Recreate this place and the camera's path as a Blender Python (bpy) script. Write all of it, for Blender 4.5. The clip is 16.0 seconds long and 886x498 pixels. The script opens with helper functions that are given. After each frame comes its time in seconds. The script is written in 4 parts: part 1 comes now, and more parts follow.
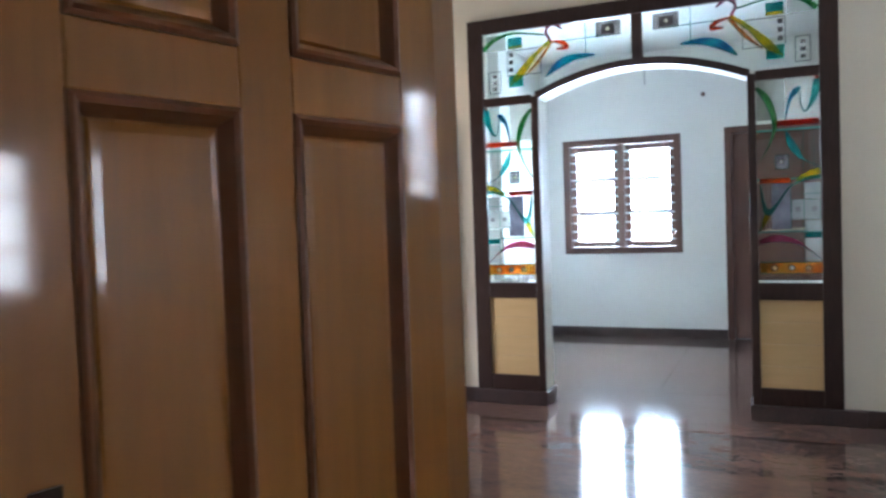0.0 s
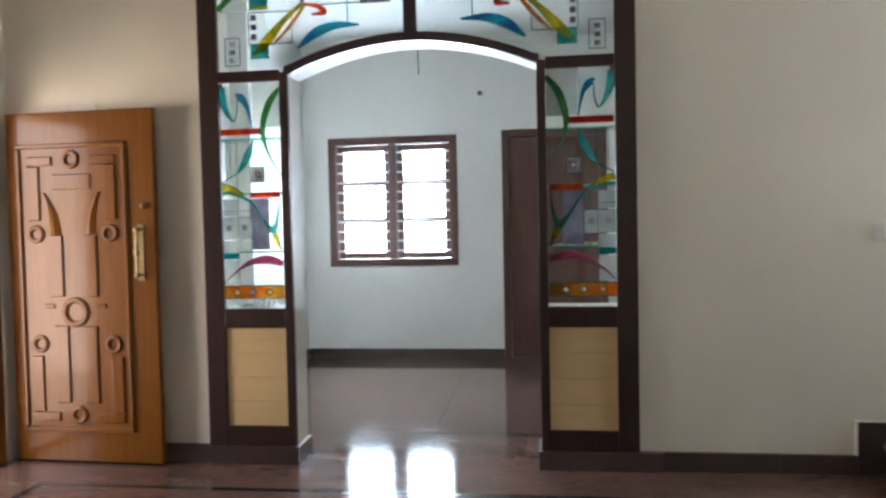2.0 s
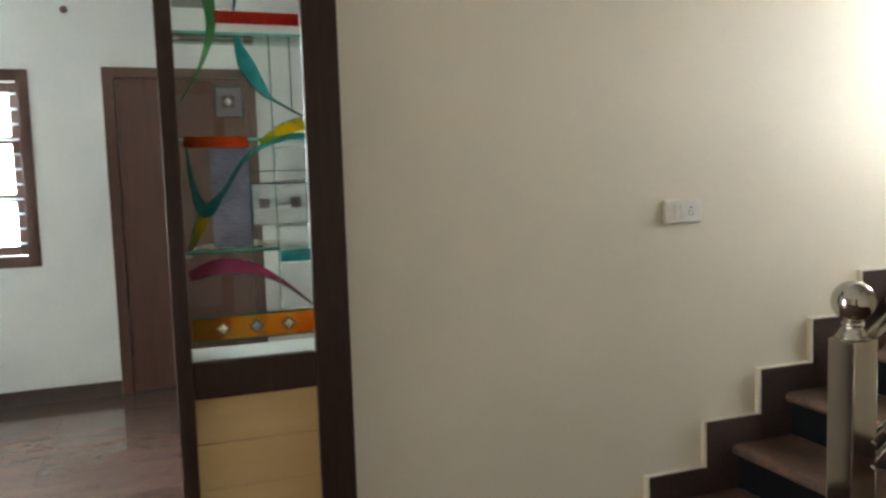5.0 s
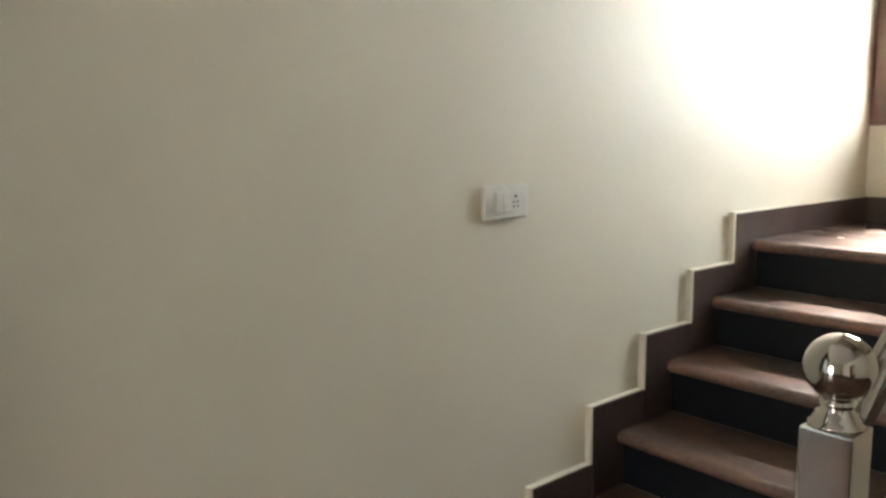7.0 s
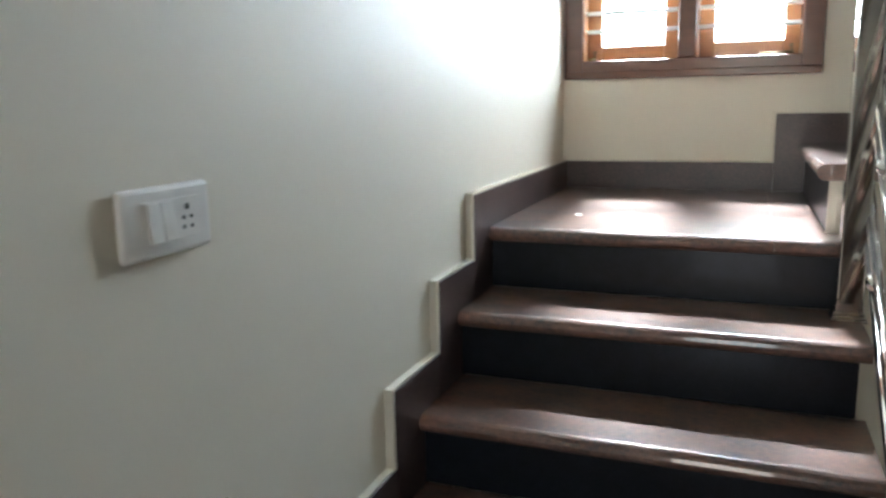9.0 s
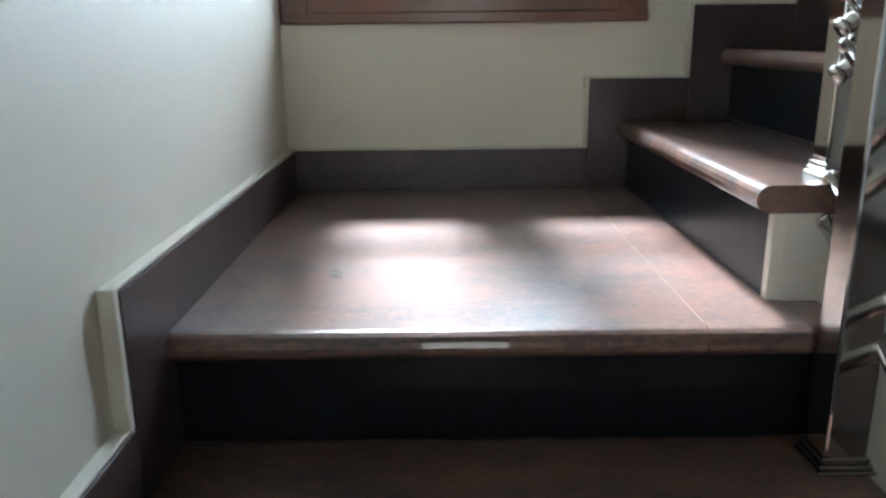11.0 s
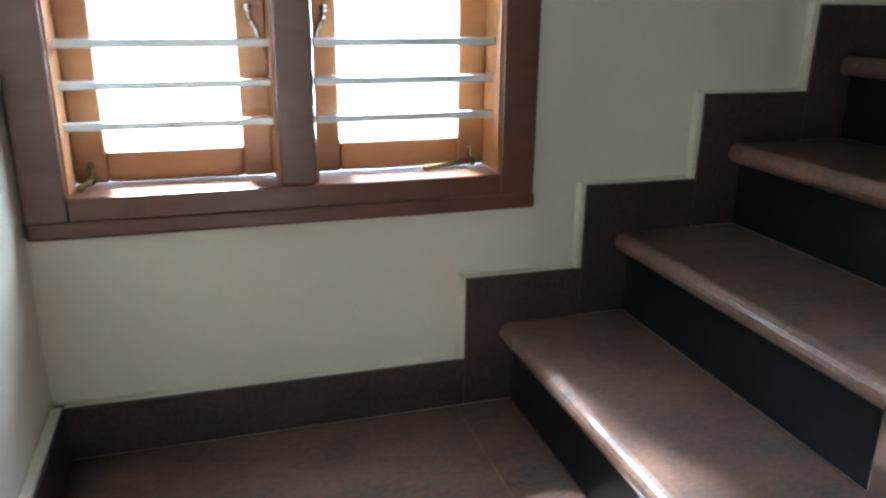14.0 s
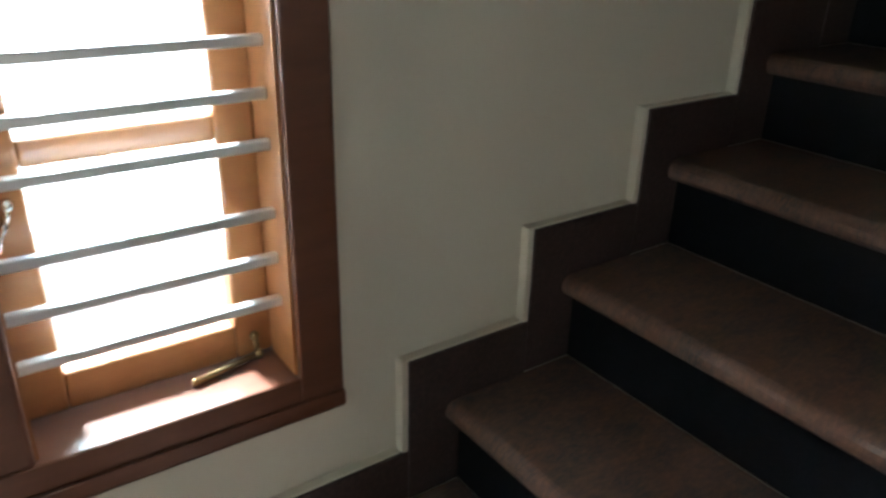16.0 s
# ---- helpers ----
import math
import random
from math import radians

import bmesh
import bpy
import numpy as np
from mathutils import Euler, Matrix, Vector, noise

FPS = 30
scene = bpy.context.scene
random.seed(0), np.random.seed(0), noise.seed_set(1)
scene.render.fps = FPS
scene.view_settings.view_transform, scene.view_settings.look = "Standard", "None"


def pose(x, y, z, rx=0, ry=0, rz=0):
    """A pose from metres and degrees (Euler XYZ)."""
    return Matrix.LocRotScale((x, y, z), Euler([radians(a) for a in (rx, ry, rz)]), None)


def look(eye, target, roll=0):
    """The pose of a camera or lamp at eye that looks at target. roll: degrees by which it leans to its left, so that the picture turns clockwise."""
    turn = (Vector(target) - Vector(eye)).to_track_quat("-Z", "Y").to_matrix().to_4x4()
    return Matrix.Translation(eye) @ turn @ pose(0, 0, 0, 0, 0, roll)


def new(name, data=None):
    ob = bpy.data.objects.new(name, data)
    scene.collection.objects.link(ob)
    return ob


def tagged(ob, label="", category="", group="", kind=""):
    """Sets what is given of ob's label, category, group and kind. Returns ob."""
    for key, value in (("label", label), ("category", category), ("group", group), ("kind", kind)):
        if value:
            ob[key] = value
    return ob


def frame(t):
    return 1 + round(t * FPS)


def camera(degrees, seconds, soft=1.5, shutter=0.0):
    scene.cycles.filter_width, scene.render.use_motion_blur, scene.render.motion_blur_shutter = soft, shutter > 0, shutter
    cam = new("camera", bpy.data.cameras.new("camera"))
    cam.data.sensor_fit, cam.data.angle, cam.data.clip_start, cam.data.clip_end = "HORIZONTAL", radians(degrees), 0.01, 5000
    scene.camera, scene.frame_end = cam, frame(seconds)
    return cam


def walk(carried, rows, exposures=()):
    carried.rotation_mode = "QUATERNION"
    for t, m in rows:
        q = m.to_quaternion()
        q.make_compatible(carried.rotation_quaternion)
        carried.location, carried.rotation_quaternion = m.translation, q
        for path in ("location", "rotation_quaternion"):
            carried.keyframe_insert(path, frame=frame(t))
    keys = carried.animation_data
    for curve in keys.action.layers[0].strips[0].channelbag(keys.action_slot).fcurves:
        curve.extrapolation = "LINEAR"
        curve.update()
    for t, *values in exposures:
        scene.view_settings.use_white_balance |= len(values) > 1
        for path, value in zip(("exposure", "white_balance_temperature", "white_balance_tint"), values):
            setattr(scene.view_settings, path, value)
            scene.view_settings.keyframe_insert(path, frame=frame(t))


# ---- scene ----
cam = camera(60.3, 16.0, soft=2.6, shutter=0.3)
PATH = [
    (0, (-0.305, -5.12, 1.31), (-1.124, -3.296, 1.238), -2.0),
    (0.5, (-0.362, -4.895, 1.299), (-0.988, -2.998, 1.221), -1.5),
    (1, (-0.456, -4.638, 1.318), (-0.88, -2.686, 1.236), -1.2),
    (1.5, (-0.479, -4.364, 1.308), (-0.824, -2.396, 1.219), -1.3),
    (2, (-0.481, -4.051, 1.326), (-0.741, -2.069, 1.252), -1.2),
    (2.5, (-0.524, -3.759, 1.313), (-0.63, -1.763, 1.223), -1.1),
    (3, (-0.591, -3.469, 1.321), (-0.529, -1.474, 1.211), -0.9),
    (5.5, (-0.414, -2.041, 1.368), (0.392, -0.223, 1.158), -1.7),
    (6, (-0.308, -1.82, 1.382), (0.627, -0.071, 1.131), -1.2),
    (6.5, (-0.203, -1.566, 1.385), (0.876, 0.097, 1.123), -0.9),
    (7, (-0.107, -1.362, 1.374), (1.166, 0.155, 1.096), -0.6),
    (7.5, (0.026, -1.159, 1.378), (1.442, 0.223, 1.086), -1.4),
    (8, (0.151, -0.99, 1.366), (1.704, 0.23, 1.047), -1.7),
    (8.5, (0.306, -0.807, 1.377), (1.994, 0.205, 1.022), -1.9),
    (9, (0.503, -0.661, 1.361), (2.326, 0.066, 0.977), -1.2),
    (9.5, (0.811, -0.557, 1.352), (2.701, -0.054, 0.936), -1.2),
    (12, (1.722, -0.356, 1.539), (3.62, -0.522, 0.933), 0.1),
    (12.5, (1.783, -0.364, 1.651), (3.661, -0.495, 0.974), -0.4),
    (13, (1.919, -0.339, 1.666), (3.803, -0.553, 1.028), -0.6),
    (13.5, (2.015, -0.296, 1.775), (3.869, -0.693, 1.14), 0.1),
    (14, (2.114, -0.307, 1.802), (3.933, -0.86, 1.18), 0.6),
    (14.5, (2.259, -0.349, 1.869), (4.023, -1.024, 1.212), 1.4),
    (15, (2.356, -0.382, 1.95), (4.055, -1.131, 1.207), 1.3),
    (15.5, (2.464, -0.4, 2.029), (4.088, -1.262, 1.242), 0.8),
    (16, (2.566, -0.451, 2.107), (4.057, -1.506, 1.293), 1.3),
]
walk(cam, [(t, look(eye, target, roll)) for t, eye, target, roll in PATH],
     [(0, 4.7, 5650, 15), (1, 4.55, 5900, 16), (2, 4.35, 6250, 17), (3, 4.12, 6450, 16), (5.5, 4.5, 6950, 12), (7, 4.42, 6750, 11), (9, 3.95, 5750, 9), (12.5, 2.95, 5300, 6), (14.5, 3.5, 5500, 7), (15, 3.55, 5600, 8), (16, 2.9, 5800, 8)])

# ---- world, sun, window light ----
world = bpy.data.worlds.new("world")
scene.world = world
world.use_nodes = True
wn = world.node_tree
sky = wn.nodes.new("ShaderNodeTexSky")
sky.sky_type = "NISHITA"
sky.sun_disc = False
SUN_EL, SUN_AZ = radians(51), radians(82)
sky.sun_elevation, sky.sun_rotation = SUN_EL, SUN_AZ
wn.links.new(sky.outputs[0], wn.nodes["Background"].inputs[0])
wn.nodes["Background"].inputs[1].default_value = 0.05

sun_data = bpy.data.lights.new("sun", "SUN")
sun_data.energy, sun_data.angle, sun_data.color = 5.0, radians(9), (1.0, 0.97, 0.92)
sun = new("sun", sun_data)
sun.matrix_world = look((9.0, 1.6, 12.0), (9.0 - math.sin(SUN_AZ) * math.cos(SUN_EL), 1.6 - math.cos(SUN_AZ) * math.cos(SUN_EL), 12.0 - math.sin(SUN_EL)))


def window_light(name, eye, target, sx, sy, watts, colour):
    d = bpy.data.lights.new(name, "AREA")
    d.shape, d.size, d.size_y, d.energy, d.color = "RECTANGLE", sx, sy, watts, colour
    ob = new(name, d)
    ob.matrix_world = look(eye, target)
    return ob


window_light("skylight_back_window", (-1.90, 3.46, 1.52), (-1.90, 0, 1.52), 1.15, 1.15, 15.5, (0.68, 0.87, 1.0))
window_light("skylight_stair_window", (3.84, -0.66, 2.04), (2.84, 0.20, 1.80), 0.80, 1.14, 13, (0.84, 0.97, 1.0))
window_light("skylight_side_door", (-3.78, -0.62, 1.05), (0, -0.62, 1.05), 0.85, 1.95, 1.6, (1.0, 0.82, 0.60))
window_light("skylight_lobby_window", (2.74, -4.41, 1.385), (0, -4.41, 1.385), 1.0, 0.86, 0.11, (1.0, 0.95, 0.86))


# ---- materials ----
def mat(name, base, dark=None, rough=0.5, metal=0.0, scale=6.0, detail=6.0, stretch=(1, 1, 1), bump=0.0, bump_scale=60.0,
        spec=0.5, coat=0.0, coat_rough=0.05, rough_var=0.0, second=None, second_scale=40.0, second_amount=0.5, per_piece=0.0, ramp=(0.3, 0.7)):
    m = bpy.data.materials.new(name)
    m.use_nodes = True
    t = m.node_tree
    b = t.nodes["Principled BSDF"]
    b.inputs["Roughness"].default_value, b.inputs["Metallic"].default_value = rough, metal
    b.inputs["Specular IOR Level"].default_value = spec
    b.inputs["Coat Weight"].default_value, b.inputs["Coat Roughness"].default_value = coat, coat_rough
    co = t.nodes.new("ShaderNodeTexCoord")
    geo = t.nodes.new("ShaderNodeNewGeometry")
    mp = t.nodes.new("ShaderNodeMapping")
    mp.inputs["Scale"].default_value = stretch
    t.links.new(geo.outputs["Position"], mp.inputs["Vector"])
    n1 = t.nodes.new("ShaderNodeTexNoise")
    n1.inputs["Scale"].default_value, n1.inputs["Detail"].default_value = scale, detail
    n1.inputs["Roughness"].default_value = 0.6 if detail < 10 else 0.78
    t.links.new(mp.outputs[0], n1.inputs["Vector"])
    rmp = t.nodes.new("ShaderNodeValToRGB")
    rmp.color_ramp.elements[0].position, rmp.color_ramp.elements[1].position = ramp
    dark = dark or tuple(c * 0.85 for c in base)
    rmp.color_ramp.elements[0].color, rmp.color_ramp.elements[1].color = (*dark, 1), (*base, 1)
    t.links.new(n1.outputs["Fac"], rmp.inputs[0])
    out = rmp.outputs[0]
    if second:
        n2 = t.nodes.new("ShaderNodeTexNoise")
        n2.inputs["Scale"].default_value, n2.inputs["Detail"].default_value = second_scale, 10
        n2.inputs["Roughness"].default_value = 0.72
        t.links.new(mp.outputs[0], n2.inputs["Vector"])
        r2 = t.nodes.new("ShaderNodeValToRGB")
        r2.color_ramp.elements[0].position, r2.color_ramp.elements[1].position = 0.44, 0.72
        r2.color_ramp.elements[0].color, r2.color_ramp.elements[1].color = (0, 0, 0, 1), (second_amount,) * 3 + (1,)
        t.links.new(n2.outputs["Fac"], r2.inputs[0])
        mx = t.nodes.new("ShaderNodeMix")
        mx.data_type = "RGBA"
        t.links.new(r2.outputs[0], mx.inputs["Factor"])
        t.links.new(out, mx.inputs[6])
        mx.inputs[7].default_value = (*second, 1)
        out = mx.outputs[2]
    if per_piece:
        oi = t.nodes.new("ShaderNodeObjectInfo")
        mr = t.nodes.new("ShaderNodeMapRange")
        mr.inputs[3].default_value, mr.inputs[4].default_value = 1 - per_piece, 1 + per_piece
        t.links.new(oi.outputs["Random"], mr.inputs[0])
        hs = t.nodes.new("ShaderNodeHueSaturation")
        t.links.new(mr.outputs[0], hs.inputs["Value"])
        t.links.new(out, hs.inputs["Color"])
        out = hs.outputs[0]
    t.links.new(out, b.inputs["Base Color"])
    if rough_var:
        mr2 = t.nodes.new("ShaderNodeMapRange")
        mr2.inputs[3].default_value, mr2.inputs[4].default_value = max(0, rough - rough_var), rough + rough_var
        n4 = t.nodes.new("ShaderNodeTexNoise")
        n4.inputs["Scale"].default_value = 3.0
        t.links.new(geo.outputs["Position"], n4.inputs["Vector"])
        t.links.new(n4.outputs["Fac"], mr2.inputs[0])
        t.links.new(mr2.outputs[0], b.inputs["Roughness"])
    if bump:
        n3 = t.nodes.new("ShaderNodeTexNoise")
        n3.inputs["Scale"].default_value, n3.inputs["Detail"].default_value = bump_scale, 4
        t.links.new(mp.outputs[0], n3.inputs["Vector"])
        bp = t.nodes.new("ShaderNodeBump")
        bp.inputs["Strength"].default_value, bp.inputs["Distance"].default_value = bump, 0.004
        t.links.new(n3.outputs["Fac"], bp.inputs["Height"])
        t.links.new(bp.outputs[0], b.inputs["Normal"])
    return m


M_WALL = mat("cream_wall_paint", (0.75, 0.70, 0.59), (0.715, 0.665, 0.555), rough=0.55, scale=1.6, bump=0.10, bump_scale=45, spec=0.35)
M_WHITE_WALL = mat("pale_wall_paint", (0.76, 0.755, 0.72), (0.72, 0.715, 0.68), rough=0.6, scale=1.5, bump=0.10, bump_scale=45, spec=0.3)
M_CEIL = mat("white_ceiling_paint", (0.80, 0.79, 0.76), rough=0.7, scale=2, bump=0.05)
M_FLOOR = mat("polished_granite_floor", (0.165, 0.092, 0.066), (0.060, 0.044, 0.040), rough=0.10, spec=0.28, scale=3.0, detail=12, stretch=(0.7, 2.4, 1), rough_var=0.03,
              second=(0.21, 0.112, 0.080), second_scale=26, second_amount=0.7, per_piece=0.15, coat=0.12, coat_rough=0.03)
M_INLAY = mat("black_granite_inlay", (0.02, 0.022, 0.025), rough=0.12, scale=60)
M_TREAD = mat("red_brown_granite", (0.19, 0.106, 0.078), (0.070, 0.066, 0.064), rough=0.38, spec=0.38, ramp=(0.38, 0.60), scale=7.0, detail=14, stretch=(2.0, 0.8, 1), rough_var=0.05,
              second=(0.32, 0.16, 0.105), second_scale=90, second_amount=0.7, per_piece=0.06, coat=0.9, coat_rough=0.04, bump=0.05, bump_scale=120)
M_RISER = mat("black_granite", (0.010, 0.013, 0.019), (0.006, 0.008, 0.011), rough=0.28, spec=0.18, coat=0.10, coat_rough=0.04, scale=30, second=(0.022, 0.024, 0.03), second_scale=220, second_amount=0.4)
M_SKIRT = mat("brown_granite_skirting", (0.064, 0.040, 0.036), (0.037, 0.026, 0.026), rough=0.34, scale=9, second=(0.15, 0.095, 0.075), second_scale=120, second_amount=0.5, per_piece=0.14)
M_JOINT = mat("pale_joint_filler", (0.34, 0.29, 0.25), rough=0.7, scale=50)
M_GROUT = mat("dark_joint_filler", (0.05, 0.042, 0.038), rough=0.8, scale=50)
M_DARKWOOD = mat("dark_stained_wood", (0.042, 0.021, 0.017), (0.024, 0.012, 0.010), rough=0.4, spec=0.3, scale=10, stretch=(6, 6, 0.7), bump=0.04, bump_scale=40, coat=0.10, coat_rough=0.15)
M_DOORWOOD = mat("varnished_teak", (0.165, 0.060, 0.006), (0.12, 0.040, 0.004), rough=0.3, spec=0.15, scale=4, stretch=(9, 9, 0.8), bump=0.04, bump_scale=30, coat=0.3, coat_rough=0.08,
                 second=(0.11, 0.034, 0.003), second_scale=14, second_amount=0.4)
M_BROWNWOOD = mat("brown_varnished_wood", (0.20, 0.078, 0.009), (0.16, 0.060, 0.007), rough=0.5, spec=0.2, scale=3.5, stretch=(9, 9, 0.6), bump=0.05, bump_scale=25, coat=0.6, coat_rough=0.08,
                  second=(0.18, 0.07, 0.010), second_scale=9, second_amount=0.3)
M_MOULD = mat("dark_red_brown_moulding", (0.115, 0.038, 0.011), (0.085, 0.028, 0.008), rough=0.4, spec=0.3, scale=4, stretch=(9, 9, 0.6), coat=0.8, coat_rough=0.06)
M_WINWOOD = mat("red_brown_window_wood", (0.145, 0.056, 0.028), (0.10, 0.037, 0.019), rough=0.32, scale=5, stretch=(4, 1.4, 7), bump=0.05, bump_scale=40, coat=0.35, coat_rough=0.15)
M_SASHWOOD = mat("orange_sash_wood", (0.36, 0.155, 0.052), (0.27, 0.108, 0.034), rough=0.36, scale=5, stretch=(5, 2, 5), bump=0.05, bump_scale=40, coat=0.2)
M_BACKDOOR = mat("dull_brown_flush_door", (0.115, 0.048, 0.032), (0.085, 0.034, 0.023), rough=0.4, scale=4, stretch=(8, 8, 0.7), bump=0.04)
M_PLY = mat("pale_yellow_laminate", (0.66, 0.47, 0.235), (0.60, 0.42, 0.20), rough=0.4, scale=3, stretch=(0.7, 6, 8), bump=0.02, per_piece=0.04)
M_STEEL = mat("polished_stainless_steel", (0.62, 0.60, 0.57), (0.56, 0.54, 0.51), rough=0.07, metal=1.0, scale=30, stretch=(1, 1, 0.2), rough_var=0.03)
M_BAR = mat("brushed_steel_bar", (0.74, 0.78, 0.80), rough=0.35, metal=0.6, scale=30, stretch=(1, 0.1, 1))
M_PLASTIC = mat("white_switch_plastic", (0.80, 0.78, 0.74), rough=0.3, scale=20)
M_BLACK = mat("dark_hole", (0.02, 0.02, 0.02), rough=0.6, scale=20)
M_BRASS = mat("dull_brass", (0.27, 0.20, 0.10), (0.19, 0.14, 0.07), rough=0.35, metal=1.0, scale=40)
M_STONE = mat("outdoor_paving", (0.42, 0.36, 0.30), (0.26, 0.22, 0.19), rough=0.8, scale=5, bump=0.4, bump_scale=12)
M_LEDGE = mat("painted_sill", (0.78, 0.75, 0.68), rough=0.5, scale=10)


def glass(name, tint=(0.96, 0.98, 0.97), gloss=1.0):
    m = bpy.data.materials.new(name)
    m.use_nodes = True
    t = m.node_tree
    t.nodes.remove(t.nodes["Principled BSDF"])
    tr, gl = t.nodes.new("ShaderNodeBsdfTransparent"), t.nodes.new("ShaderNodeBsdfGlossy")
    tr.inputs[0].default_value = (*tint, 1)
    gl.inputs["Roughness"].default_value = 0.02
    fr, mx = t.nodes.new("ShaderNodeFresnel"), t.nodes.new("ShaderNodeMixShader")
    fr.inputs[0].default_value = 1.48
    t.links.new(fr.outputs[0], mx.inputs[0])
    t.links.new(tr.outputs[0], mx.inputs[1])
    t.links.new(gl.outputs[0], mx.inputs[2])
    t.links.new(mx.outputs[0], t.nodes["Material Output"].inputs[0])
    return m


def stain(name, a, b=None, clear=0.75, ripple=0.0):
    """Coloured film on glass: half sheer, half solid colour, blotted between two tints."""
    m = bpy.data.materials.new(name)
    m.use_nodes = True
    t = m.node_tree
    p = t.nodes["Principled BSDF"]
    p.inputs["Roughness"].default_value = 0.25
    tr, tl, mx, m2 = (t.nodes.new("ShaderNode" + k) for k in ("BsdfTransparent", "BsdfTranslucent", "MixShader", "MixShader"))
    geo, n, r = t.nodes.new("ShaderNodeNewGeometry"), t.nodes.new("ShaderNodeTexNoise"), t.nodes.new("ShaderNodeValToRGB")
    n.inputs["Scale"].default_value = 9
    r.color_ramp.elements[0].position, r.color_ramp.elements[1].position = 0.38, 0.6
    r.color_ramp.elements[0].color, r.color_ramp.elements[1].color = (*a, 1), (*(b or a), 1)
    t.links.new(geo.outputs["Position"], n.inputs["Vector"])
    t.links.new(n.outputs["Fac"], r.inputs[0])
    for s in (p.inputs["Base Color"], tr.inputs[0], tl.inputs[0]):
        t.links.new(r.outputs[0], s)
    m2.inputs[0].default_value = 0.5
    if ripple:
        p.inputs["Roughness"].default_value = 0.08
        n2, bp = t.nodes.new("ShaderNodeTexNoise"), t.nodes.new("ShaderNodeBump")
        mp = t.nodes.new("ShaderNodeMapping")
        mp.inputs["Scale"].default_value = (0.5, 1, 1.3)
        n2.inputs["Scale"].default_value, n2.inputs["Detail"].default_value = 95, 3
        bp.inputs["Strength"].default_value, bp.inputs["Distance"].default_value = ripple, 0.01
        t.links.new(geo.outputs["Position"], mp.inputs["Vector"])
        t.links.new(mp.outputs[0], n2.inputs["Vector"])
        t.links.new(n2.outputs["Fac"], bp.inputs["Height"])
        t.links.new(bp.outputs[0], p.inputs["Normal"])
        t.links.new(bp.outputs[0], tl.inputs["Normal"])
    t.links.new(p.outputs[0], m2.inputs[1])
    t.links.new(tl.outputs[0], m2.inputs[2])
    mx.inputs[0].default_value = clear
    t.links.new(m2.outputs[0], mx.inputs[1])
    t.links.new(tr.outputs[0], mx.inputs[2])
    t.links.new(mx.outputs[0], t.nodes["Material Output"].inputs[0])
    return m


G_CLEAR = glass("clear_glass")
S_GREEN = stain("green_film", (0.08, 0.42, 0.16), (0.32, 0.62, 0.34))
S_TEAL = stain("teal_film", (0.04, 0.40, 0.40), (0.22, 0.60, 0.55))
S_BLUE = stain("blue_film", (0.05, 0.25, 0.44), (0.10, 0.50, 0.56))
S_ORANGE = stain("orange_film", (0.50, 0.08, 0.06), (0.82, 0.22, 0.06))
S_YELLOW = stain("yellow_film", (0.80, 0.62, 0.05), (0.45, 0.50, 0.10))
S_AMBER = stain("amber_film", (0.74, 0.30, 0.05), (0.70, 0.46, 0.12))
S_PINK = stain("pink_film", (0.64, 0.24, 0.36), (0.55, 0.17, 0.26))
S_GREY = stain("grey_film", (0.46, 0.43, 0.42), (0.56, 0.53, 0.52), 0.78)
S_FROST = stain("frosted_film", (0.78, 0.78, 0.73), (0.68, 0.69, 0.65), 0.72, 0.8)
S_RIPPLE = stain("rippled_grey_glass", (0.42, 0.41, 0.45), (0.30, 0.29, 0.33), 0.55, 1.0)
G_SHELF = glass("greenish_shelf_glass", (0.80, 0.93, 0.89))
S_EDGE = stain("green_glass_edge", (0.10, 0.52, 0.44), (0.16, 0.60, 0.50), 0.35)
S_LINE = stain("lead_line", (0.05, 0.12, 0.10), None, 0.1)
S_DARK = stain("dark_square_film", (0.10, 0.09, 0.09), (0.20, 0.18, 0.18), 0.2)
S_CRYSTAL = stain("crystal_stud", (0.70, 0.70, 0.42), (0.85, 0.86, 0.78), 0.25)
S_CRYSTAL_BLUE = stain("blue_crystal_stud", (0.25, 0.55, 0.75), (0.70, 0.80, 0.85), 0.25)


# ---- mesh helpers ----
def finish(name, bm, material, parent=None, bevel=0.0, smooth=False, segments=2):
    me = bpy.data.meshes.new(name)
    if bevel:
        bmesh.ops.bevel(bm, geom=[e for e in bm.edges if e.is_manifold and e.calc_face_angle(0) > 0.6], offset=bevel, segments=segments, affect="EDGES", profile=0.5)
    bmesh.ops.recalc_face_normals(bm, faces=bm.faces)
    bm.to_mesh(me)
    bm.free()
    if smooth:
        for p in me.polygons:
            p.use_smooth = True
    me.materials.append(material)
    ob = new(name, me)
    if parent:
        ob.parent = parent
    return ob


def add_box(bm, x0, x1, y0, y1, z0, z1):
    r = bmesh.ops.create_cube(bm, size=1)
    bmesh.ops.transform(bm, verts=r["verts"], matrix=Matrix.Translation(((x0 + x1) / 2, (y0 + y1) / 2, (z0 + z1) / 2)) @ Matrix.Diagonal((abs(x1 - x0), abs(y1 - y0), abs(z1 - z0), 1)))
    return r["verts"]


def boxes(name, items, material, parent=None, bevel=0.0):
    bm = bmesh.new()
    for it in items:
        add_box(bm, *it)
    return finish(name, bm, material, parent, bevel)


